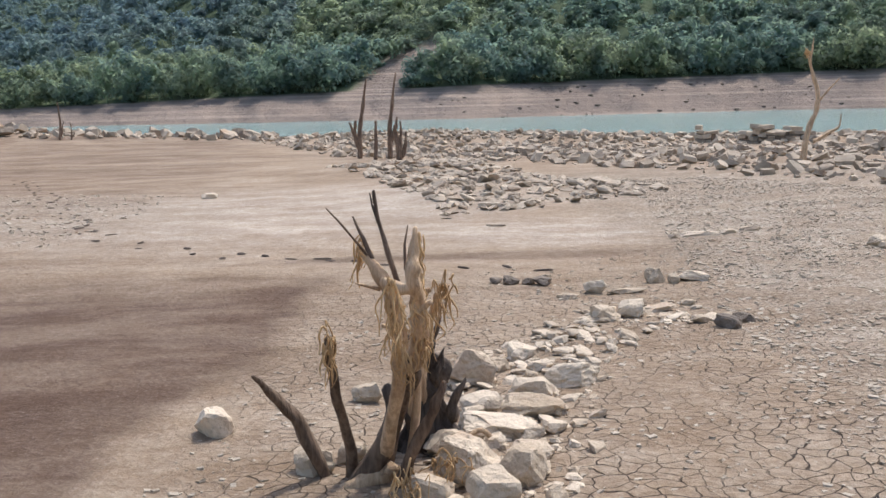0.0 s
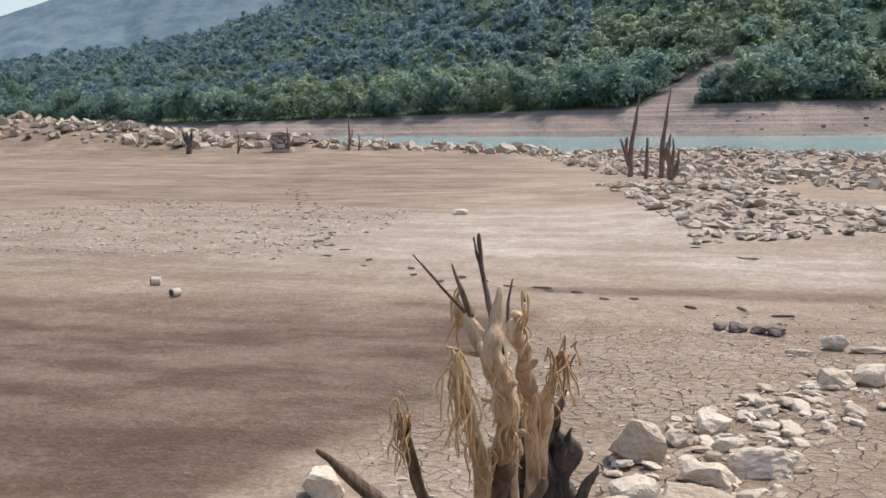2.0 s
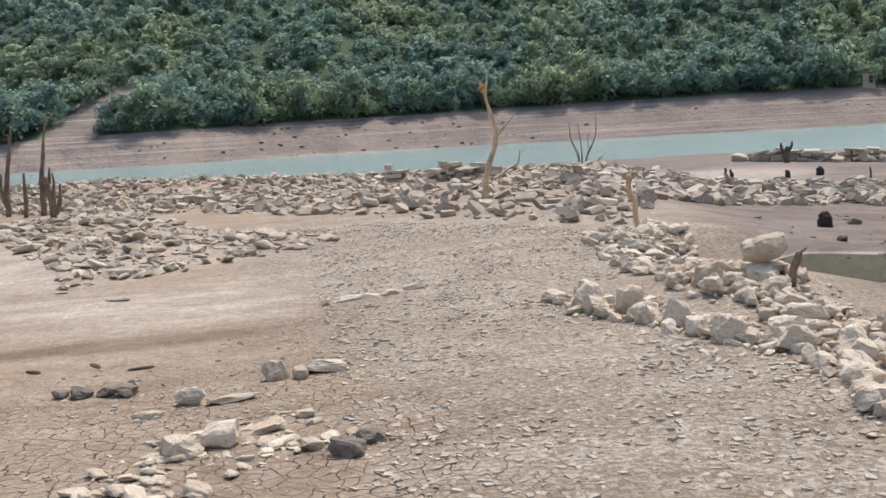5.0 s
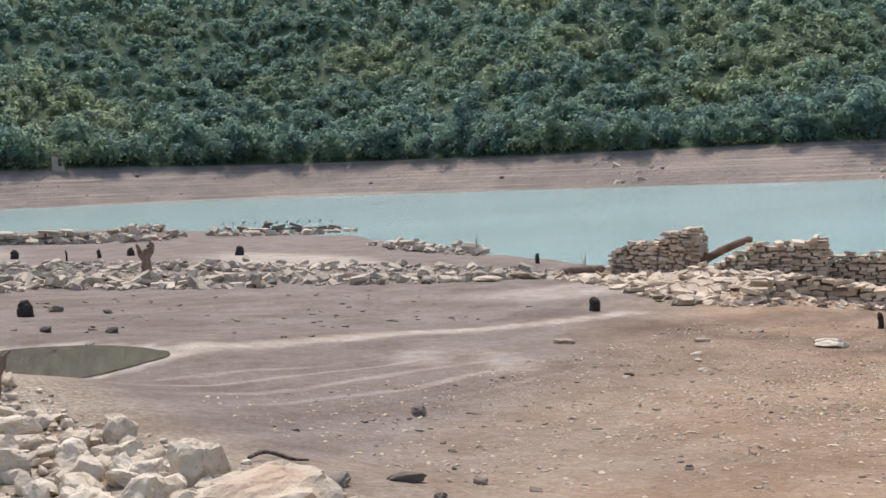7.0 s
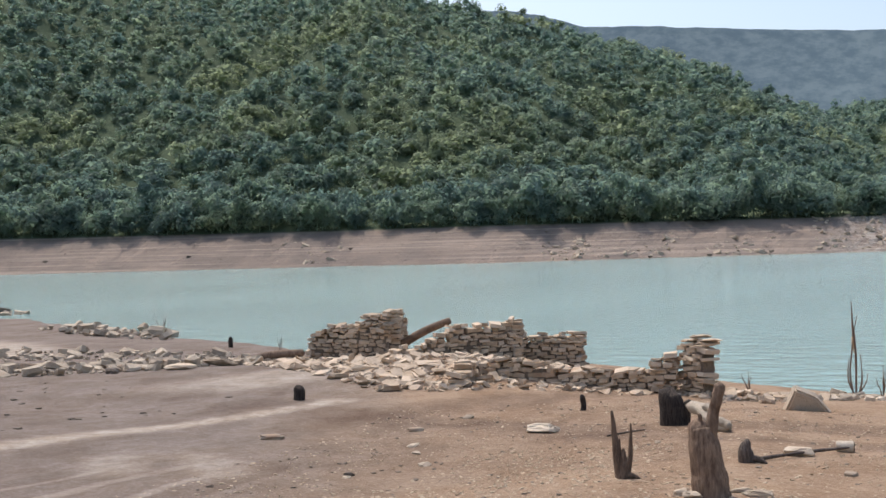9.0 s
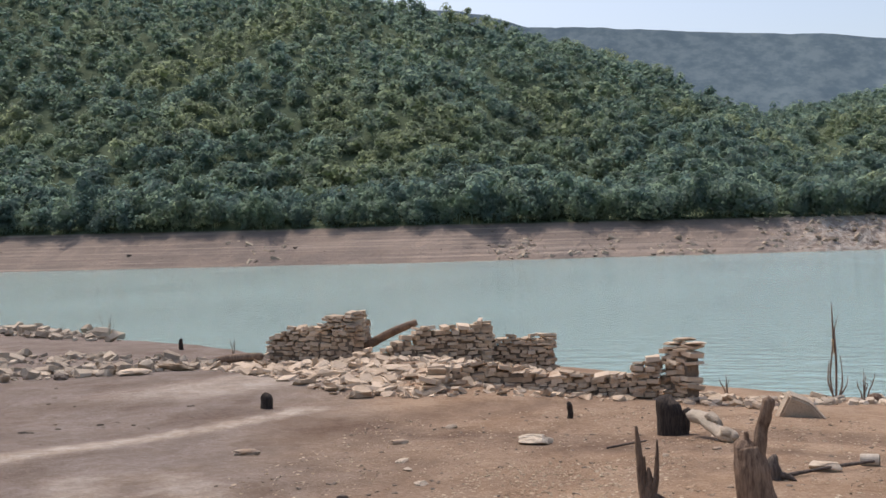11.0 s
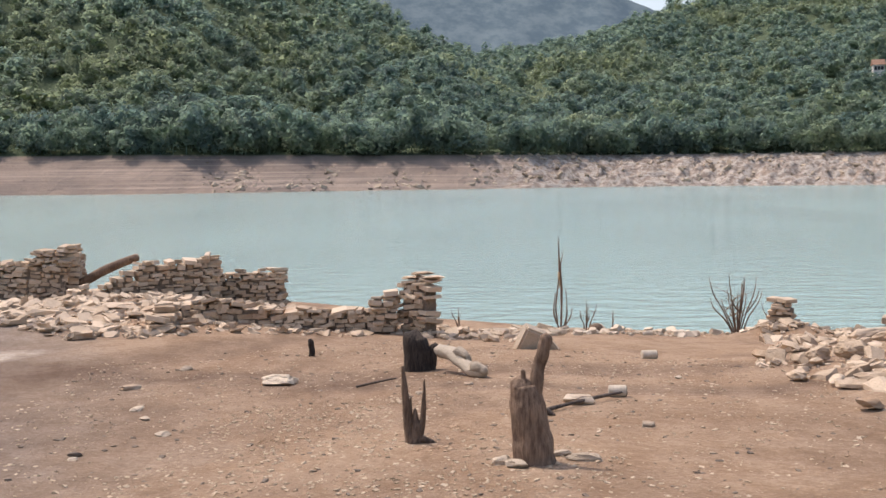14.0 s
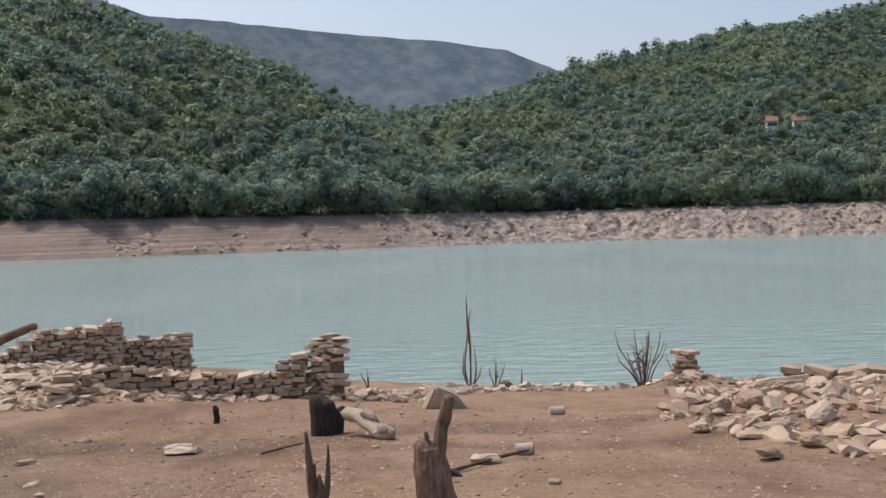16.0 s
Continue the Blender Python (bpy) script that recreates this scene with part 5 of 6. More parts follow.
    for sx, sy, sz, ex, ey, ez in ((-0.11, 3.9, 0.82, -0.06, 3.86, 0.86), (-0.2, 4.36, 0.66, -0.27, 4.33, 0.68), (-0.12, 4.1, 0.56, -0.19, 4.08, 0.58), (-0.13, 4.28, 0.8, -0.07, 4.25, 0.84), (-0.13, 4.0, 0.64, -0.06, 3.98, 0.68)):
        grow("knot", [(sx, sy, sz), ((sx + ex) / 2, (sy + ey) / 2, (sz + ez) / 2), (ex, ey, ez)], [0.02, 0.015, 0.009], WOOD_TAN, "short broken branch stub", 8, 0.2)
    grow("root", [(-0.5, 4.3, -0.06), (-0.38, 4.28, 0.03), (-0.24, 4.3, 0.08)], [0.045, 0.045, 0.045], WOOD_TAN, "", 8, 0.2)
    grow("root", [(-0.05, 4.6, 0.02), (0.06, 4.62, 0.1), (0.14, 4.68, 0.12), (0.22, 4.7, 0.02)], [0.016, 0.014, 0.012, 0.008], WOOD_TAN, "", 7)
    hair = [((-0.455, 4.02, 0.71), 0.04, 0.19, 26), ((-0.2, 3.71, 0.93), 0.035, 0.2, 34), ((-0.185, 3.77, 0.82), 0.035, 0.2, 26), ((-0.17, 3.86, 0.68), 0.03, 0.18, 22), ((-0.35, 4.34, 1.01), 0.04, 0.14, 30), ((-0.09, 3.9, 0.84), 0.05, 0.16, 26), ((-0.11, 3.95, 0.72), 0.05, 0.16, 22),
            ((-0.03, 4.42, 0.81), 0.08, 0.17, 44), ((-0.115, 4.2, 0.985), 0.04, 0.13, 16), ((-0.2, 4.32, 0.8), 0.045, 0.18, 16), ((-0.12, 4.3, 0.7), 0.06, 0.18, 20), ((-0.17, 4.02, 0.14), 0.12, 0.14, 40), ((-0.02, 4.15, 0.16), 0.12, 0.13, 34), ((0.06, 4.3, 0.1), 0.14, 0.09, 30)]
    for top, spread, length, count in hair:
        strands("root_tuft", [(at(*top), spread, length, int(count * 0.62))], ROOT, home, rng, "straw-coloured fibrous dry roots")


big_stump()


def pole(name, x, y, limbs, mat, label, category="dead tree", seed=1, group="", hair=None):
    """A small dead tree or post: limbs of (points from its foot, radii)."""
    rng = random.Random(seed)
    home = thing(name, x, y, gz(x, y), label, category, group)
    for i, (pts, rad) in enumerate(limbs):
        lie = name in ("stick", "fallen_log")
        p = [(a, b, c - (0.12 if i == 0 and k == 0 else 0) + (gz(x + a, y + b) - gz(x, y) if lie else 0)) for k, (a, b, c) in enumerate(pts)]
        limb_part("trunk" if i == 0 else "branch", p, rad, mat, home, rng, "", 16 if rad[0] > 0.1 else 9 if rad[0] > 0.03 else 6, 0.015 if name == "wooden_beam" else 0.05 if name == "tree_stump" else 0.09 if rad[0] > 0.1 else 0.16)
    if hair:
        strands("root_tuft", hair, ROOT, home, rng, "straw-coloured dry root tuft")
    return home


# the pair of grey snags on the rubble ahead
pole("dead_tree", -2.5, 31.9, [([(0, 0, 0), (0.05, 0, 0.9), (0.16, 0, 1.6), (0.27, 0, 2.3)], [0.08, 0.066, 0.045, 0.02]), ([(0, 0, 0.3), (-0.12, 0, 0.7), (-0.26, 0, 1.05)], [0.065, 0.055, 0.03]), ([(-0.05, 0.05, 0.4), (-0.1, 0.1, 0.8), (-0.08, 0.1, 1.1)], [0.06, 0.05, 0.03])], WOOD, "tall grey-brown forked snag standing in rubble", seed=3, group="snags in the rubble")
pole("dead_tree", -1.58, 31.3, [([(0, 0, 0), (0.03, 0, 0.9), (0.12, 0, 1.6), (0.24, 0, 2.45)], [0.08, 0.066, 0.042, 0.016]), ([(0.05, 0, 0.5), (0.2, 0, 0.9), (0.24, 0, 1.2)], [0.06, 0.05, 0.02])], WOOD, "tall tapering snag beside a forked one", seed=4, group="snags in the rubble")
pole("dead_tree", -1.95, 31.0, [([(0, 0, 0), (0, 0, 0.6), (0.02, 0, 1.1)], [0.05, 0.045, 0.03])], WOOD, "thin dead post between two snags", seed=5, group="snags in the rubble")
pole("dead_tree", -1.25, 30.3, [([(0, 0, 0), (-0.05, 0, 0.5), (-0.1, 0, 1.0)], [0.09, 0.07, 0.03]), ([(0.02, 0, 0.1), (0.06, 0, 0.6), (0.05, 0, 1.1)], [0.06, 0.05, 0.02]), ([(0.05, 0, 0.1), (0.18, 0, 0.5), (0.2, 0, 0.8)], [0.06, 0.045, 0.02])], WOOD, "clump of splintered dead stems", seed=6, group="snags in the rubble")
pole("dead_tree", 7.46, 22.6, [([(0, 0, 0), (0.1, 0, 0.6), (0.27, 0, 1.05), (0.3, 0, 1.45), (0.18, 0, 1.9), (0.1, 0, 2.2)], [0.065, 0.058, 0.052, 0.042, 0.032, 0.03]), ([(0.28, 0, 1.25), (0.5, -0.05, 1.5), (0.72, -0.1, 1.75)], [0.028, 0.02, 0.008]), ([(0.12, 0, 2.1), (0.17, 0, 2.35), (0.2, 0, 2.6)], [0.03, 0.018, 0.006]), ([(0.2, -0.1, 0.45), (0.5, -0.1, 0.62), (0.72, -0.1, 0.75), (0.76, -0.1, 1.0)], [0.035, 0.03, 0.02, 0.01])], WOOD_TAN, "crooked bare dead tree with one knobbed tip on rubble", seed=7, hair=[((0.07, 0, 2.3), 0.07, 0.12, 60)])
pole("dead_tree", 16.3, 39.0, [([(0, 0, 0), (-0.05, 0, 0.7), (-0.3, 0, 1.3), (-0.35, 0, 1.9)], [0.045, 0.036, 0.022, 0.008]), ([(0.05, 0, 0), (0.1, 0, 0.8), (-0.02, 0, 1.9)], [0.036, 0.026, 0.008]), ([(0.1, 0, 0), (0.3, 0, 0.7), (0.65, 0, 1.4), (0.7, 0, 2.2)], [0.042, 0.032, 0.02, 0.008]), ([(0.15, 0, 0.05), (0.6, 0, 0.4), (1.1, 0, 0.8)], [0.04, 0.03, 0.01]), ([(0.4, 0, 0.9), (0.35, 0, 1.3), (0.45, 0, 1.6)], [0.025, 0.015, 0.006])], WOOD, "bare dead bush with thin upright branches on rubble", seed=8)
for i, (x, y, h, r) in enumerate(((-17.65, 50, 1.75, 0.07), (-22.5, 48, 1.2, 0.06), (-20.2, 48.6, 1.15, 0.06), (-17.2, 50.2, 0.8, 0.05))):
    pole("dead_post", x, y, [([(0, 0, 0), (0.03, 0, h * 0.5), (-0.03, 0, h)], [r, r * 0.8, r * 0.3]), ([(0, 0, 0.1), (0.12, 0, h * 0.3), (0.2, 0, h * 0.5)], [r * 0.6, r * 0.5, r * 0.2])], WOOD, "thin grey dead post at the mud's edge", "post", 20 + i, "posts at the mud's edge")
pole("dead_stump", -25.0, 47.8, [([(0, 0, 0), (0.05, 0, 0.5), (-0.1, 0, 1.0)], [0.14, 0.12, 0.05]), ([(0, 0, 0.3), (0.15, 0, 0.7), (0.2, 0, 1.15)], [0.1, 0.08, 0.03]), ([(0, 0, 0.4), (-0.2, 0, 0.8), (-0.28, 0, 1.05)], [0.08, 0.05, 0.02])], WOOD_DARK, "dark splintered stump on bare mud", "tree stump", 30)
pole("dead_post", 7.3, 15.3, [([(0, 0, 0), (0.0, 0, 0.35), (-0.08, 0, 0.55), (-0.1, 0, 0.78)], [0.05, 0.045, 0.045, 0.035]), ([(-0.1, 0, 0.72), (-0.03, 0, 0.82), (0.04, 0, 0.78)], [0.03, 0.025, 0.01])], WOOD_TAN, "short bent tan post among stones", "post", 31)
pole("dead_post", 6.22, 10.08, [([(0, 0, -0.02), (0.05, -0.01, 0.14), (0.09, -0.02, 0.28)], [0.036, 0.033, 0.026]), ([(0.08, -0.02, 0.25), (0.12, -0.03, 0.3), (0.15, -0.04, 0.32)], [0.018, 0.014, 0.005])], WOOD, "leaning grey broken post beside a puddle", "post", 32)
pole("dead_stump", 21.6, 26.2, [([(0, 0, 0), (0, 0, 0.45), (0.05, 0, 0.8)], [0.15, 0.12, 0.09]), ([(0, 0, 0.4), (-0.14, 0.1, 0.75), (-0.2, 0.12, 0.95)], [0.09, 0.07, 0.03]), ([(0, 0, 0.5), (0.12, -0.1, 0.8), (0.1, -0.1, 1.0)], [0.09, 0.08, 0.05])], WOOD, "grey forked stump behind a stone row", "tree stump", 33)
pole("dead_stump", 36.6, 57.2, [([(0, 0, 0), (0, 0, 0.5), (0.08, 0, 0.9)], [0.17, 0.14, 0.1]), ([(0, 0, 0.4), (-0.2, 0.12, 0.8), (-0.24, 0.16, 1.15)], [0.11, 0.09, 0.05]), ([(0.04, 0, 0.6), (0.24, -0.14, 0.9), (0.28, -0.18, 1.2)], [0.1, 0.09, 0.05])], WOOD_DARK, "dark forked stump before a far low wall", "tree stump", 67)
for i in range(11):  # drowned stakes beyond the spit
    x, y = 79.0 + 0.42 * i, 81.5 - 1.05 * i
    top = ZW - gz(x, y) + 0.12 + 0.2 * ((i * 7) % 5) / 5
    pole("stake", x, y, [([(0, 0, 0), (0.1, 0, top * 0.6), (0.25, -0.2, top)], [0.08, 0.07, 0.05])], WOOD_DARK, "dark stake standing in the lake water", "stake", 70 + i, "drowned stakes in the lake")
# the standing stump and its neighbours on the tan slope
pole("tree_stump", 12.13, 4.27, [([(0, -0.03, 0), (0, -0.01, 0.06), (0, 0.02, 0.26), (0.0, 0.05, 0.5), (0.0, 0.06, 0.6)], [0.2, 0.165, 0.148, 0.132, 0.10]), ([(0, -0.01, 0.45), (0.0, -0.035, 0.7), (0.0, -0.08, 0.86), (0.0, -0.105, 0.98)], [0.06, 0.05, 0.052, 0.05]), ([(0, 0.075, 0.52), (0.0, 0.072, 0.64), (0.0, 0.075, 0.72)], [0.032, 0.022, 0.018])], WOOD, "thick weathered brown stump with one upright limb", "tree stump", 34)
for i, (x, y, l, t, w) in enumerate(((12.1, 4.52, 0.2, 100, 0.08), (12.2, 3.86, 0.36, 80, 0.08), (11.95, 4.42, 0.2, 60, 0.09), (12.45, 4.02, 0.24, 110, 0.05))):
    rock(x, y, l, 0.12, w, t, (0, 0), 3 + i, label="greyish stick-like stone at the foot of a stump", group="stones at the stump", mat=STONE_GREY)
pole("tree_stump", 13.3, 5.2, [([(0, 0.02, 0), (0.0, 0.06, 0.2), (0.0, 0.08, 0.45), (0.0, 0.1, 0.68)], [0.055, 0.038, 0.03, 0.012]), ([(0, -0.02, 0), (0, -0.07, 0.2), (0, -0.085, 0.38), (0, -0.09, 0.56)], [0.05, 0.03, 0.02, 0.006]), ([(0, 0, 0), (0, -0.01, 0.14), (0, -0.005, 0.3)], [0.075, 0.05, 0.012]), ([(0, 0.0, 0), (0.02, 0.04, 0.2), (0.02, 0.03, 0.4)], [0.05, 0.03, 0.006]), ([(-0.02, -0.02, 0), (-0.03, -0.05, 0.1), (-0.03, -0.06, 0.22)], [0.04, 0.03, 0.006]), ([(0, 0, 0.05), (-0.05, -0.12, 0.03), (-0.06, -0.2, 0.0)], [0.045, 0.028, 0.01])], WOOD_BROWN, "small dark stump with two thin spikes", "tree stump", 35)
pole("tree_stump", 19.0, 5.2, [([(0, 0, 0), (0, 0.05, 0.25), (0, 0.08, 0.48)], [0.22, 0.19, 0.16]), ([(0, -0.1, 0), (0, -0.14, 0.2), (0, -0.2, 0.36)], [0.12, 0.09, 0.05])], WOOD_BLACK, "blackened hollow stump in front of a pillar", "tree stump", 36)
pole("fallen_log", 18.75, 4.95, [([(0, 0, 0.42), (-0.35, -0.2, 0.24), (-0.7, -0.4, 0.1), (-1.0, -0.55, 0.06)], [0.075, 0.1, 0.085, 0.09]), ([(-0.35, -0.22, 0.27), (-0.45, -0.3, 0.3), (-0.6, -0.36, 0.22)], [0.05, 0.07, 0.05]), ([(-0.8, -0.42, 0.1), (-0.95, -0.48, 0.14), (-1.08, -0.6, 0.08)], [0.06, 0.07, 0.05])], CHIP, "pale crusted log leaning against a black stump", "log", 37)
for i, (x, y, h, r) in enumerate(((20.9, 6.95, 0.26, 0.07), (20.75, 12.26, 0.24, 0.14), (11.95, 17.9, 0.22, 0.16), (29.2, 43.2, 0.34, 0.22), (37.3, 38.1, 0.38, 0.26), (22.4, 38.9, 0.5, 0.1), (26.5, 41.5, 0.3, 0.14), (33.5, 41, 0.3, 0.2), (35.2, 41.8, 0.4, 0.12), (31.0, 40.0, 0.35, 0.1), (24.8, 43.5, 0.4, 0.07), (40.7, 24.5, 0.4, 0.12), (27.5, 37.5, 0.5, 0.05))):
    pole("stake" if r < 0.09 else "cut_stump", x, y, [([(0, 0, 0), (0.02, 0, h * 0.6), (0, 0.02, h)], [r * 0.8, r * 0.72, r * 0.5])], WOOD_BLACK, "short dark cut stump on the bare flats", "stump", 40 + i, "dark stumps on the flats")
# bare bushes at the waterline
def bare_bush(x, y, stems, height, spread, seed, label, lean=0.0, r=0.018):
    rng = random.Random(seed)
    limbs = []
    for _ in range(stems):
        a = rng.uniform(0, 6.28)
        o = spread * rng.uniform(0.15, 1.0)
        h = height * rng.uniform(0.5, 1.0)
        dx, dy = math.cos(a) * o * 0.4, math.sin(a) * o
        limbs.append(([(dx * 0.1, dy * 0.1, -0.1), (dx * 0.4, dy * 0.45, h * 0.35), (dx * 0.8, dy * 0.85, h * 0.7), (dx, dy + lean * h, h)], [r * rng.uniform(0.7, 1.3), r * 0.8, r * 0.55, r * 0.25]))
        if rng.random() < 0.7:
            k = rng.uniform(0.35, 0.6)
            limbs.append(([(dx * k, dy * k, h * 0.4), (dx * k, dy * k + rng.choice((-1, 1)) * spread * 0.22, h * 0.62), (dx, dy * k + rng.choice((-1, 1)) * spread * 0.3, h * 0.8)], [r * 0.6, r * 0.45, r * 0.2]))
    return pole("dead_bush", x, y, limbs, WOOD, label, "dead bush", seed, "bare bushes at the waterline")


pole("dead_bush", 28.9, 2.05, [([(0, 0, 0), (0, -0.03, 0.8), (0, 0.02, 1.5), (0, 0.04, 2.2)], [0.03, 0.028, 0.03, 0.006]), ([(0, 0.05, 0), (0, 0.1, 0.6), (0, 0.02, 1.4), (0, -0.08, 1.9)], [0.025, 0.02, 0.016, 0.005]), ([(0, -0.05, 0), (0, -0.15, 0.4), (0, -0.12, 1.0)], [0.025, 0.02, 0.006]), ([(0, 0.0, 0), (0, 0.15, 0.4), (0, 0.12, 0.9)], [0.025, 0.02, 0.006]), ([(0, -0.02, 0), (0, -0.22, 0.3), (0, -0.28, 0.55)], [0.02, 0.016, 0.005])], WOOD, "tall thin reed-like dead stems at the waterline", "dead bush", 51, "bare bushes at the waterline", hair=[((0, 0.03, 1.35), 0.04, 0.4, 24)])
bare_bush(28.9, 1.45, 5, 0.85, 0.3, 52, "low bare twiggy bush at the waterline")
bare_bush(28.8, 0.85, 2, 0.7, 0.12, 56, "two bare twigs at the waterline")
bare_bush(29.1, 4.4, 3, 0.5, 0.2, 57, "low bare twigs beside the ruined pillar")
bare_bush(29.3, -2.2, 17, 1.45, 0.85, 53, "wide bare dead bush at the waterline", r=0.022)
bare_bush(28.6, -2.95, 9, 0.75, 0.4, 54, "dark bare bush beside a stack of stones", r=0.02)
bare_bush(32.2, 10.0, 2, 1.1, 0.2, 58, "thin bare twig behind a low wall")
bare_bush(47.0, 31.5, 4, 1.4, 0.5, 59, "bare bush on a stony point")
bare_bush(39.6, 21.8, 2, 0.9, 0.2, 60, "bare twigs standing in shallow water")
pole("wooden_box", 28.75, 1.2, [([(0, -0.14, 0.06), (0, 0, 0.08), (0, 0.14, 0.06)], [0.11, 0.11, 0.11])], WOOD, "short brown log end at the waterline", "log", 55)
# beams, sticks
base = gz(30.9, 13.5)
pole("wooden_beam", 30.9, 13.5, [([(0, 0.3, -0.9 - base), (-0.25, -0.475, -0.63 - base), (-0.5, -1.25, -0.34 - base)], [0.12, 0.115, 0.095])], WOOD, "weathered roof beam leaning on a ruined wall", "beam", 61)
pole("tree_stump", 14.6, 4.02, [([(0, 0, 0), (0, 0.03, 0.12), (0, 0.0, 0.24)], [0.10, 0.08, 0.03]), ([(0, 0, 0.05), (-0.03, -0.12, 0.04), (-0.05, -0.2, 0.0)], [0.05, 0.035, 0.012])], WOOD_DARK, "small rotten stump beside a long stick", "tree stump", 66)
pole("wooden_beam", 29.6, 17.2, [([(0, 0.6, 0.18), (0, 0, 0.2), (0.1, -0.9, 0.25)], [0.11, 0.11, 0.1])], WOOD, "fallen round beam in the rubble", "beam", 62)
pole("stick", 14.65, 3.96, [([(0, 0, 0.14), (0.6, -0.5, 0.05), (1.28, -1.05, 0.06)], [0.022, 0.018, 0.01])], WOOD_DARK, "thin dark stick on the tan mud", "stick", 63)
pole("stick", 17.4, 6.0, [([(0, 0, 0.14), (0.12, -0.25, 0.05), (0.25, -0.5, 0.07)], [0.018, 0.016, 0.01])], WOOD_DARK, "thin dark stick on the tan mud", "stick", 64)
pole("stick", 6.0, 7.3, [([(0, 0, 0.14), (0.14, 0.0, 0.05), (0.26, -0.1, 0.02), (0.36, -0.14, 0.015)], [0.012, 0.014, 0.011, 0.006])], WOOD_DARK, "dark twisted root on the grey flats", "stick", 65)


# ---- small things on the slope ----
def slope_things():
    rng = random.Random(71)
    rock(18.05, 7.05, 0.4, 0.58, 0.17, 0, (4, 5), 3, label="rounded pale slab lying alone on the tan mud")
    bm = bmesh.new()
    ends = [[bm.verts.new((d, y, z)) for y, z in ((0.44, -0.12), (0.22, 0.46), (-0.14, 0.3), (-0.46, -0.1))] for d in (-0.12, 0.14)]
    for q in range(4):
        bm.faces.new((ends[0][q], ends[0][(q + 1) % 4], ends[1][(q + 1) % 4], ends[1][q]))
    bm.faces.new(list(reversed(ends[0])))
    bm.faces.new(ends[1])
    bmesh.ops.recalc_face_normals(bm, faces=list(bm.faces))
    bmesh.ops.bevel(bm, geom=list(bm.edges), offset=0.035, segments=2, affect="EDGES")
    slab = part("stone", bm, STONE_GREY)
    slab.matrix_basis = pose(22.3, 3.25, gz(22.3, 3.25), 0, -18, 8)
    tagged(slab, "grey triangular slab tilted in the mud", "stone")
    rock(15.35, 3.5, 0.2, 0.36, 0.15, 6, (0, 0), 5, label="pale squared block on the tan mud")
    for x, y, s in ((15.8, 10.4, 0.36), (15.9, 8.35, 0.22), (15.3, 8.1, 0.16), (14.4, 7.7, 0.2), (13.0, 8.1, 0.12), (17.5, 8.9, 0.3), (17.0, 4.6, 0.14), (14.0, 3.0, 0.2), (18.0, 1.8, 0.16), (16.5, 5.2, 0.12), (19.5, 8.6, 0.24)):
        rock(x, y, s * 0.8, s, s * 0.28, rng.uniform(0, 90), (0, 0), rng.randrange(14), label="small flat stone on the tan mud", group="stones on the slope", mat=STONE_GREY)
    for x, y, s in ((6.76, 6.2, 0.14), (6.15, 6.07, 0.1), (5.66, 6.69, 0.26), (5.85, 6.5, 0.2), (9.25, 8.41, 0.26), (13.16, 8.14, 0.14), (24.0, 18.5, 0.5), (13.2, 18.8, 0.35), (13.8, 18.2, 0.3), (10.6, 15.5, 0.3), (11.3, 15.0, 0.35)):
        rock(x, y, s, s * 0.6, s * 0.4, rng.uniform(0, 90), (0, 0), rng.randrange(14), label="dark silty stone on the grey flats", group="stones on the flats", mat=STONE_DARK)
    rock(6.4, 6.47, 0.3, 0.1, 0.07, -35, (0, 0), 4, label="dark flat stone chip on the tan mud", group="stones on the flats", mat=STONE_DARK)
    for x, y, l, r, t, nm in ((16.0, 2.95, 0.2, 0.07, 85, "dirty white drum-shaped stone on the tan mud"), (20.9, 1.6, 0.24, 0.075, 95, "dirty white drum-shaped stone near the waterline"), (-5.06, 10.43, 0.09, 0.045, 20, "small dark-ended tin can lying on the mud"), (-4.55, 9.9, 0.085, 0.042, 60, "small crumpled white cup on the mud")):
        bm = bmesh.new()
        bmesh.ops.create_cone(bm, cap_ends=True, segments=18, radius1=r, radius2=r * 0.94, depth=l)
        bmesh.ops.bevel(bm, geom=[e for e in bm.edges if e.calc_face_angle(0) > 1], offset=r * 0.12, segments=2, affect="EDGES")
        home = thing("can" if x < 0 else "stone_drum", x, y, gz(x, y) + r * 0.9, nm, "can" if x < 0 else "stone", "", t)
        bm.transform(Matrix.Rotation(radians(90), 4, "Y"))
        part("body", bm, PLASTIC, home)
        # solid dark disc on the end, coloured as the shade inside a hollow
        bm = bmesh.new()
        bmesh.ops.create_cone(bm, cap_ends=True, segments=18, radius1=r * 0.8, radius2=r * 0.8, depth=0.012)
        bm.transform(Matrix.Translation((-l / 2 - 0.002, 0, 0)) @ Matrix.Rotation(radians(90), 4, "Y"))
        part("end", bm, FOOT, home, "dark disc standing for the shade of a hollow end")


slope_things()


def build_pond():
    vs, n = [], len(POND_EDGE)
    for i in range(n):
        a, b, c, d = (Vector((*POND_EDGE[(i + k) % n], -0.281)) for k in (-1, 0, 1, 2))
        for s in range(7):
            u = s / 7
            p = 0.5 * (2 * b + (c - a) * u + (2 * a - 5 * b + 4 * c - d) * u * u + (3 * b - a - 3 * c + d) * u ** 3)
            vs.append(p + 0.03 * Vector((noise.noise(p * 3), noise.noise(p * 3 + Vector((7, 0, 0))), 0)))
    me = mesh_of("pond_water", vs, [list(range(len(vs)))], POND)
    return tagged(new("pond_water", me), "still olive-brown puddle rimmed with pale salt", "water", kind="structure")


build_pond()


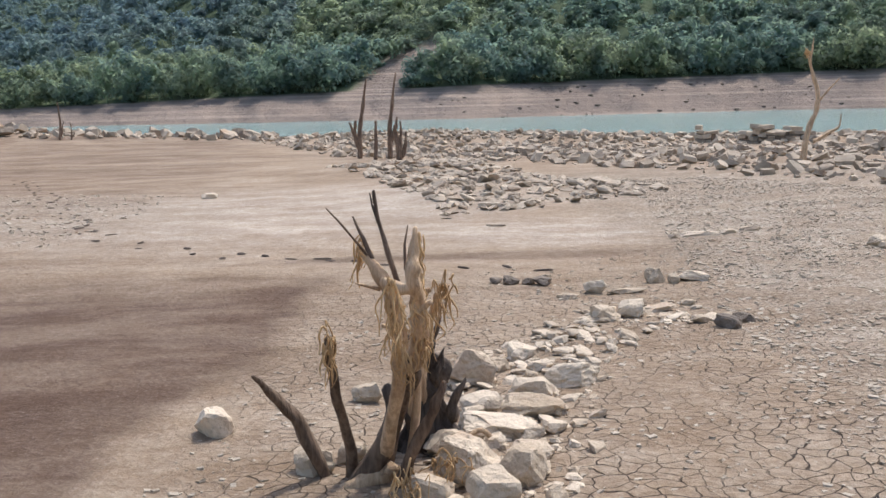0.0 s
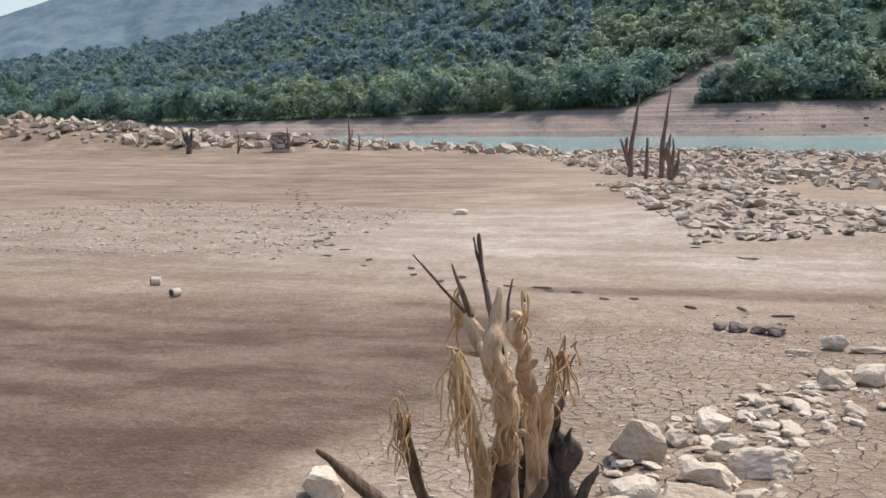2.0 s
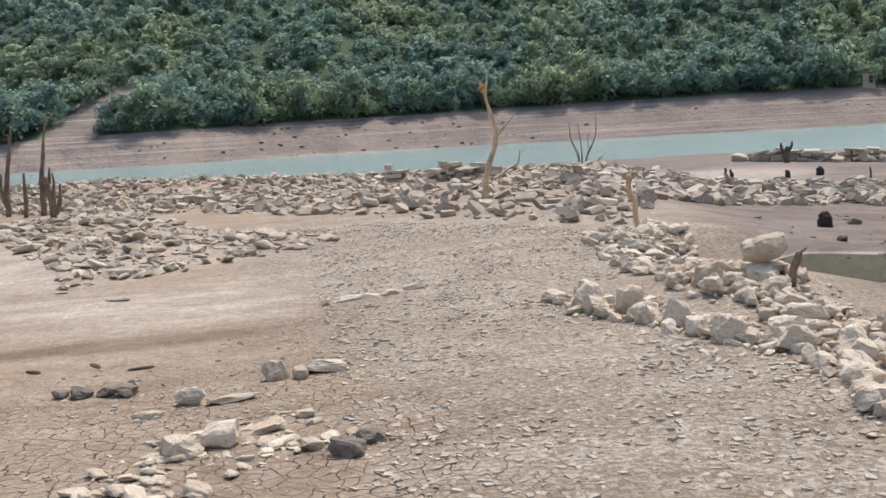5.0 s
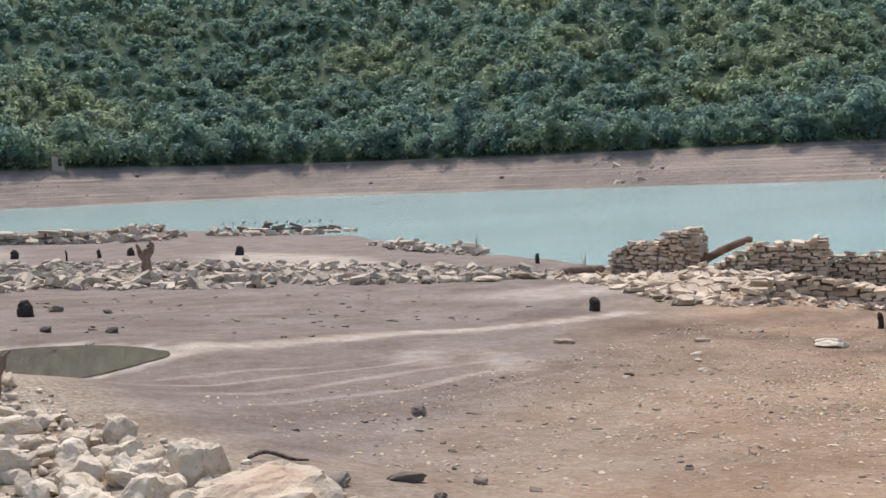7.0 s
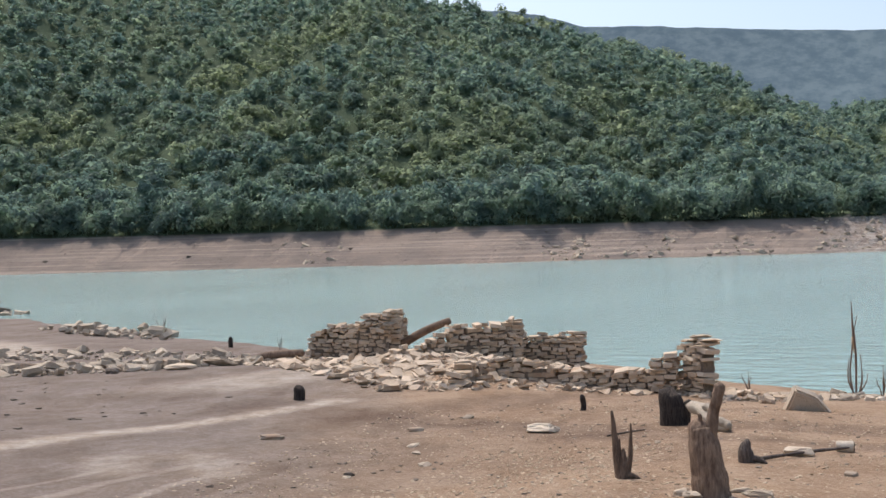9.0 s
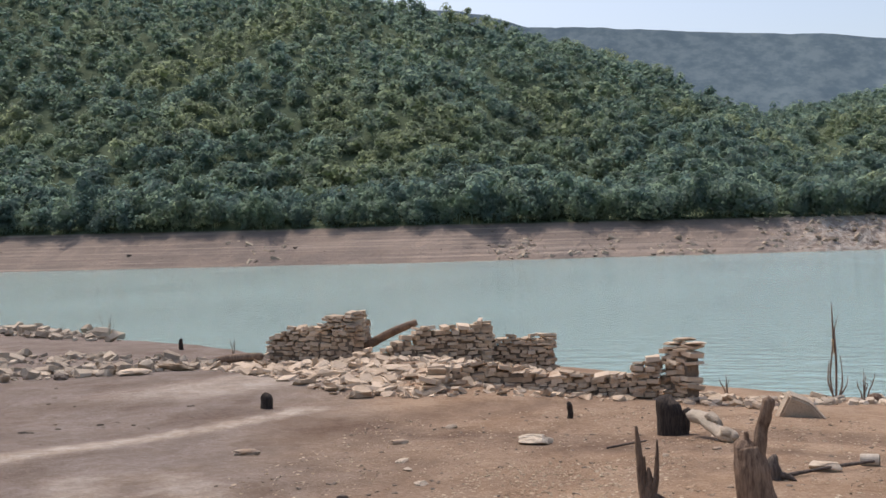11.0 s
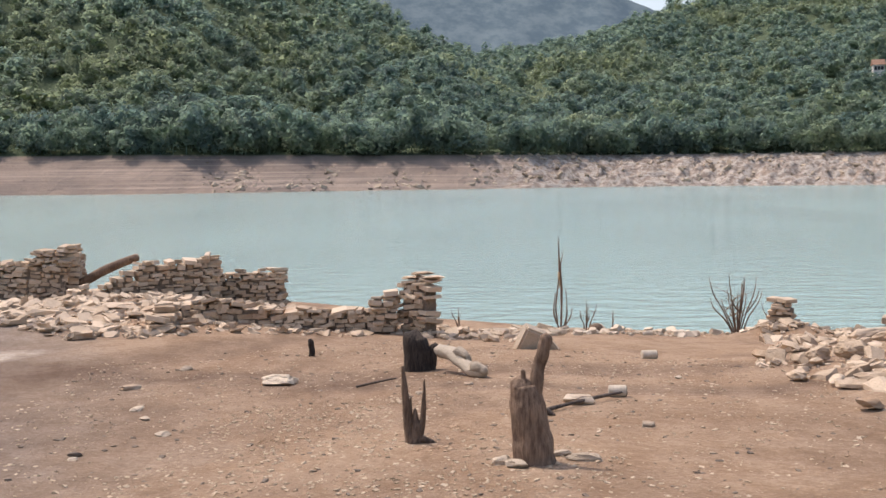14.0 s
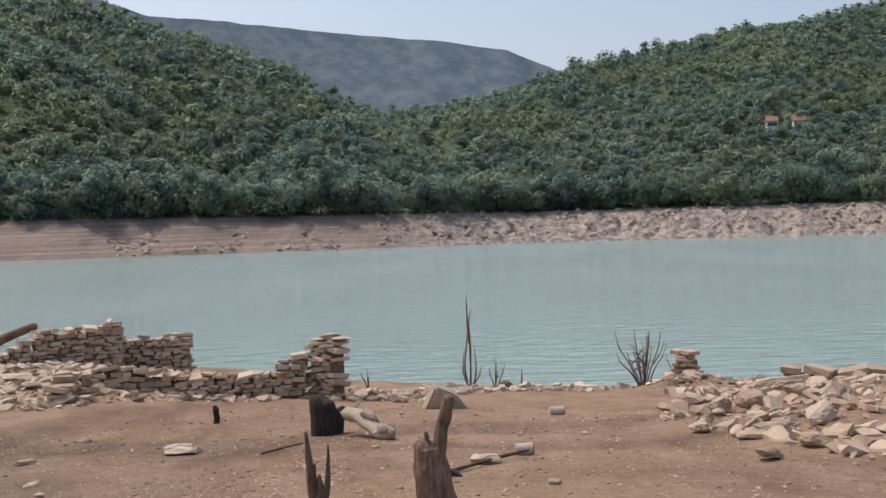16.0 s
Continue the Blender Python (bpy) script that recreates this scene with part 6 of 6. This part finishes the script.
def footprints():
    rng = random.Random(81)
    line = [(-10.25, 26.2), (-7.4, 20), (-5.4, 15.6), (-4.7, 13.9), (-3.5, 12.5), (-2.3, 11.7), (-1.2, 11.06), (-0.28, 10.5), (0.9, 10.1)]
    me = None
    k = 0
    for a, b in zip(line[:-1], line[1:]):
        L = math.hypot(b[0] - a[0], b[1] - a[1])
        s = 0.0
        while s < L:
            u = s / L
            side = 0.11 if k % 2 else -0.11
            x = a[0] + (b[0] - a[0]) * u - (b[1] - a[1]) / L * side + rng.gauss(0, 0.07)
            y = a[1] + (b[1] - a[1]) * u + (b[0] - a[0]) / L * side + rng.gauss(0, 0.03)
            if me is None:
                # one dark oval with a low rim, laid just above the mud
                bm = bmesh.new()
                ring = []
                for j, (w, r0) in enumerate(((1.0, 0.0), (0.8, 0.013), (0.4, 0.004))):
                    ring.append([bm.verts.new((0.14 * w * math.cos(q * math.pi / 9), 0.055 * w * math.sin(q * math.pi / 9) * (1.0 + 0.25 * math.cos(q * math.pi / 9)), r0)) for q in range(18)])
                for r1, r2 in zip(ring[:-1], ring[1:]):
                    for q in range(18):
                        bm.faces.new((r1[q], r1[(q + 1) % 18], r2[(q + 1) % 18], r2[q]))
                bm.faces.new(ring[-1])
                me = bpy.data.meshes.new("footprint")
                bm.to_mesh(me)
                bm.free()
                me.materials.append(FOOT)
            ob = new("footprint", me)
            ob.matrix_basis = pose(x, y, gz(x, y) + 0.006, 0, 0, math.degrees(math.atan2(b[1] - a[1], b[0] - a[0])) + rng.gauss(0, 30)) @ Matrix.Diagonal((rng.uniform(0.35, 0.8), rng.uniform(0.4, 0.8), rng.uniform(0.4, 1.0), 1))
            tagged(ob, "dark footprint with a low rim on pale mud", "footprint", "trail of footprints")
            s += rng.uniform(0.36, 0.5)
            k += 1


footprints()


# ---- far shore details ----
def far_details():
    rng = random.Random(91)
    rocks, dots = [], []
    for _ in range(900):
        az = rng.uniform(-126, -91.5)
        u = rng.uniform(0.32, 1.0)
        r = float(bank_r(np.array(az))) - 14 + 38 * u
        x, y = polar(az, r)
        s = 0.3 + 1.5 * rng.random() ** 2.6
        rocks.append((float(x), float(y), float(bank_z(np.array(az), u, "A" if az > -100 else "B")) - 0.05 * s, s * 1.6, s, s * 0.7, rng.uniform(0, 6), rng.gauss(0, 0.4), rng.gauss(0, 0.4), rng.randrange(14)))
    # dark stone shapes stand in for the bank's small bushes and rocks
    for _ in range(110):
        az = rng.choice((rng.uniform(-20, 0), rng.uniform(-88, 10)))
        u = rng.uniform(0.28, 0.9) ** 1.2
        r = float(bank_r(np.array(az))) - 14 + 38 * u
        x, y = polar(az, r)
        s = 0.3 + 0.8 * rng.random() ** 2
        dots.append((float(x), float(y), float(bank_z(np.array(az), u, "A")) + 0.1 * s, s * 1.4, s, s * 0.7, rng.uniform(0, 6), 0, 0, rng.randrange(14)))
    for _ in range(150):
        az = rng.choice((rng.gauss(-79.5, 0.8), rng.gauss(-84, 1.0), rng.gauss(-88.5, 0.9), rng.gauss(-66, 1.2)))
        u = 0.3 + 0.45 * rng.random() ** 1.6
        r = float(bank_r(np.array(az))) - 14 + 38 * u
        x, y = polar(az, r)
        s = 0.5 + 1.7 * rng.random() ** 2.4
        rocks.append((float(x), float(y), float(bank_z(np.array(az), u, "A")) - 0.15 * s, s * 1.6, s, s * 0.7, rng.uniform(0, 6), rng.gauss(0, 0.4), rng.gauss(0, 0.4), rng.randrange(14)))
    rock_field("bank_rocks", rocks, ROCKS, STONE_GREY, "pale limestone outcrop on the far bank", "rocks")
    rock_field("bank_stones", dots, ROCKS, STONE_DARK, "dark stone shapes standing in for small bushes and rocks on the far bank", "rocks")


far_details()


def house(az, el, width, depth, height, label, seed):
    """A small house on the wooded slope, found where a sight line of that bearing and rise meets the hill."""
    which = "B" if az < -98 else "A"
    s = next((q / 400 for q in range(1, 400) if math.degrees(math.atan2(float(hill_z(np.array(az), q / 400, which)) + 6 - EYE[2], float(hill_r(np.array(az), q / 400, which)))) > el), 0.3)
    r, z = float(hill_r(np.array(az), s, which)), float(hill_z(np.array(az), s, which))
    x, y = polar(az, r)
    home = thing("house", float(x), float(y), z + 2.5, label, "house", "houses on the hillside", az + 10)
    bm = bmesh.new()
    bmesh.ops.create_cube(bm, size=1.0)
    bm.transform(Matrix.Translation((0, 0, height / 2 - 2)) @ Matrix.Diagonal((width, depth, height + 4, 1)))
    part("wall", bm, PLASTER, home)
    bm = bmesh.new()
    w, d = width / 2 + 0.4, depth / 2 + 0.4
    v = [bm.verts.new(p) for p in ((-w, -d, height), (w, -d, height), (w, d, height), (-w, d, height), (-w, 0, height + 2.2), (w, 0, height + 2.2))]
    for f in ((0, 1, 5, 4), (2, 3, 4, 5), (0, 4, 3), (1, 2, 5), (3, 2, 1, 0)):
        bm.faces.new([v[i] for i in f])
    part("roof", bm, TILE, home, "terracotta tiled gable roof")
    for k in range(3):
        bm = bmesh.new()
        bmesh.ops.create_cube(bm, size=1.0)
        bm.transform(Matrix.Translation((width * (k - 1) * 0.3, -depth / 2 - 0.01, height * 0.55)) @ Matrix.Diagonal((1.0, 0.12, 1.4, 1)))
        part("window", bm, DARKGLASS, home)


house(-112.1, 5.2, 4, 4, 2.8, "white house with terracotta roof among trees", 1)
house(-113.4, 5.2, 4.4, 4, 2.6, "long white house with terracotta roof among trees", 2)


def hut():
    x, y = polar(-36.7, float(bank_r(np.array(-36.7))) + 23)
    home = thing("hut", float(x), float(y), 8.6, "small grey concrete hut at the edge of the wood", "hut", "", -36.7)
    bm = bmesh.new()
    bmesh.ops.create_cube(bm, size=1.0)
    bm.transform(Matrix.Translation((0, 0, 1.2)) @ Matrix.Diagonal((3.4, 3, 4.5, 1)))
    part("wall", bm, STONE_GREY, home)
    bm = bmesh.new()
    bmesh.ops.create_cube(bm, size=1.0)
    bm.transform(Matrix.Translation((0, 0, 3.55)) @ Matrix.Diagonal((3.8, 3.4, 0.25, 1)))
    part("roof", bm, MORTAR, home, "flat dark roof slab")
    bm = bmesh.new()
    bmesh.ops.create_cube(bm, size=1.0)
    bm.transform(Matrix.Translation((0.5, -1.5, 1.6)) @ Matrix.Diagonal((0.9, 0.12, 2.0, 1)))
    part("door", bm, DARKGLASS, home)


hut()
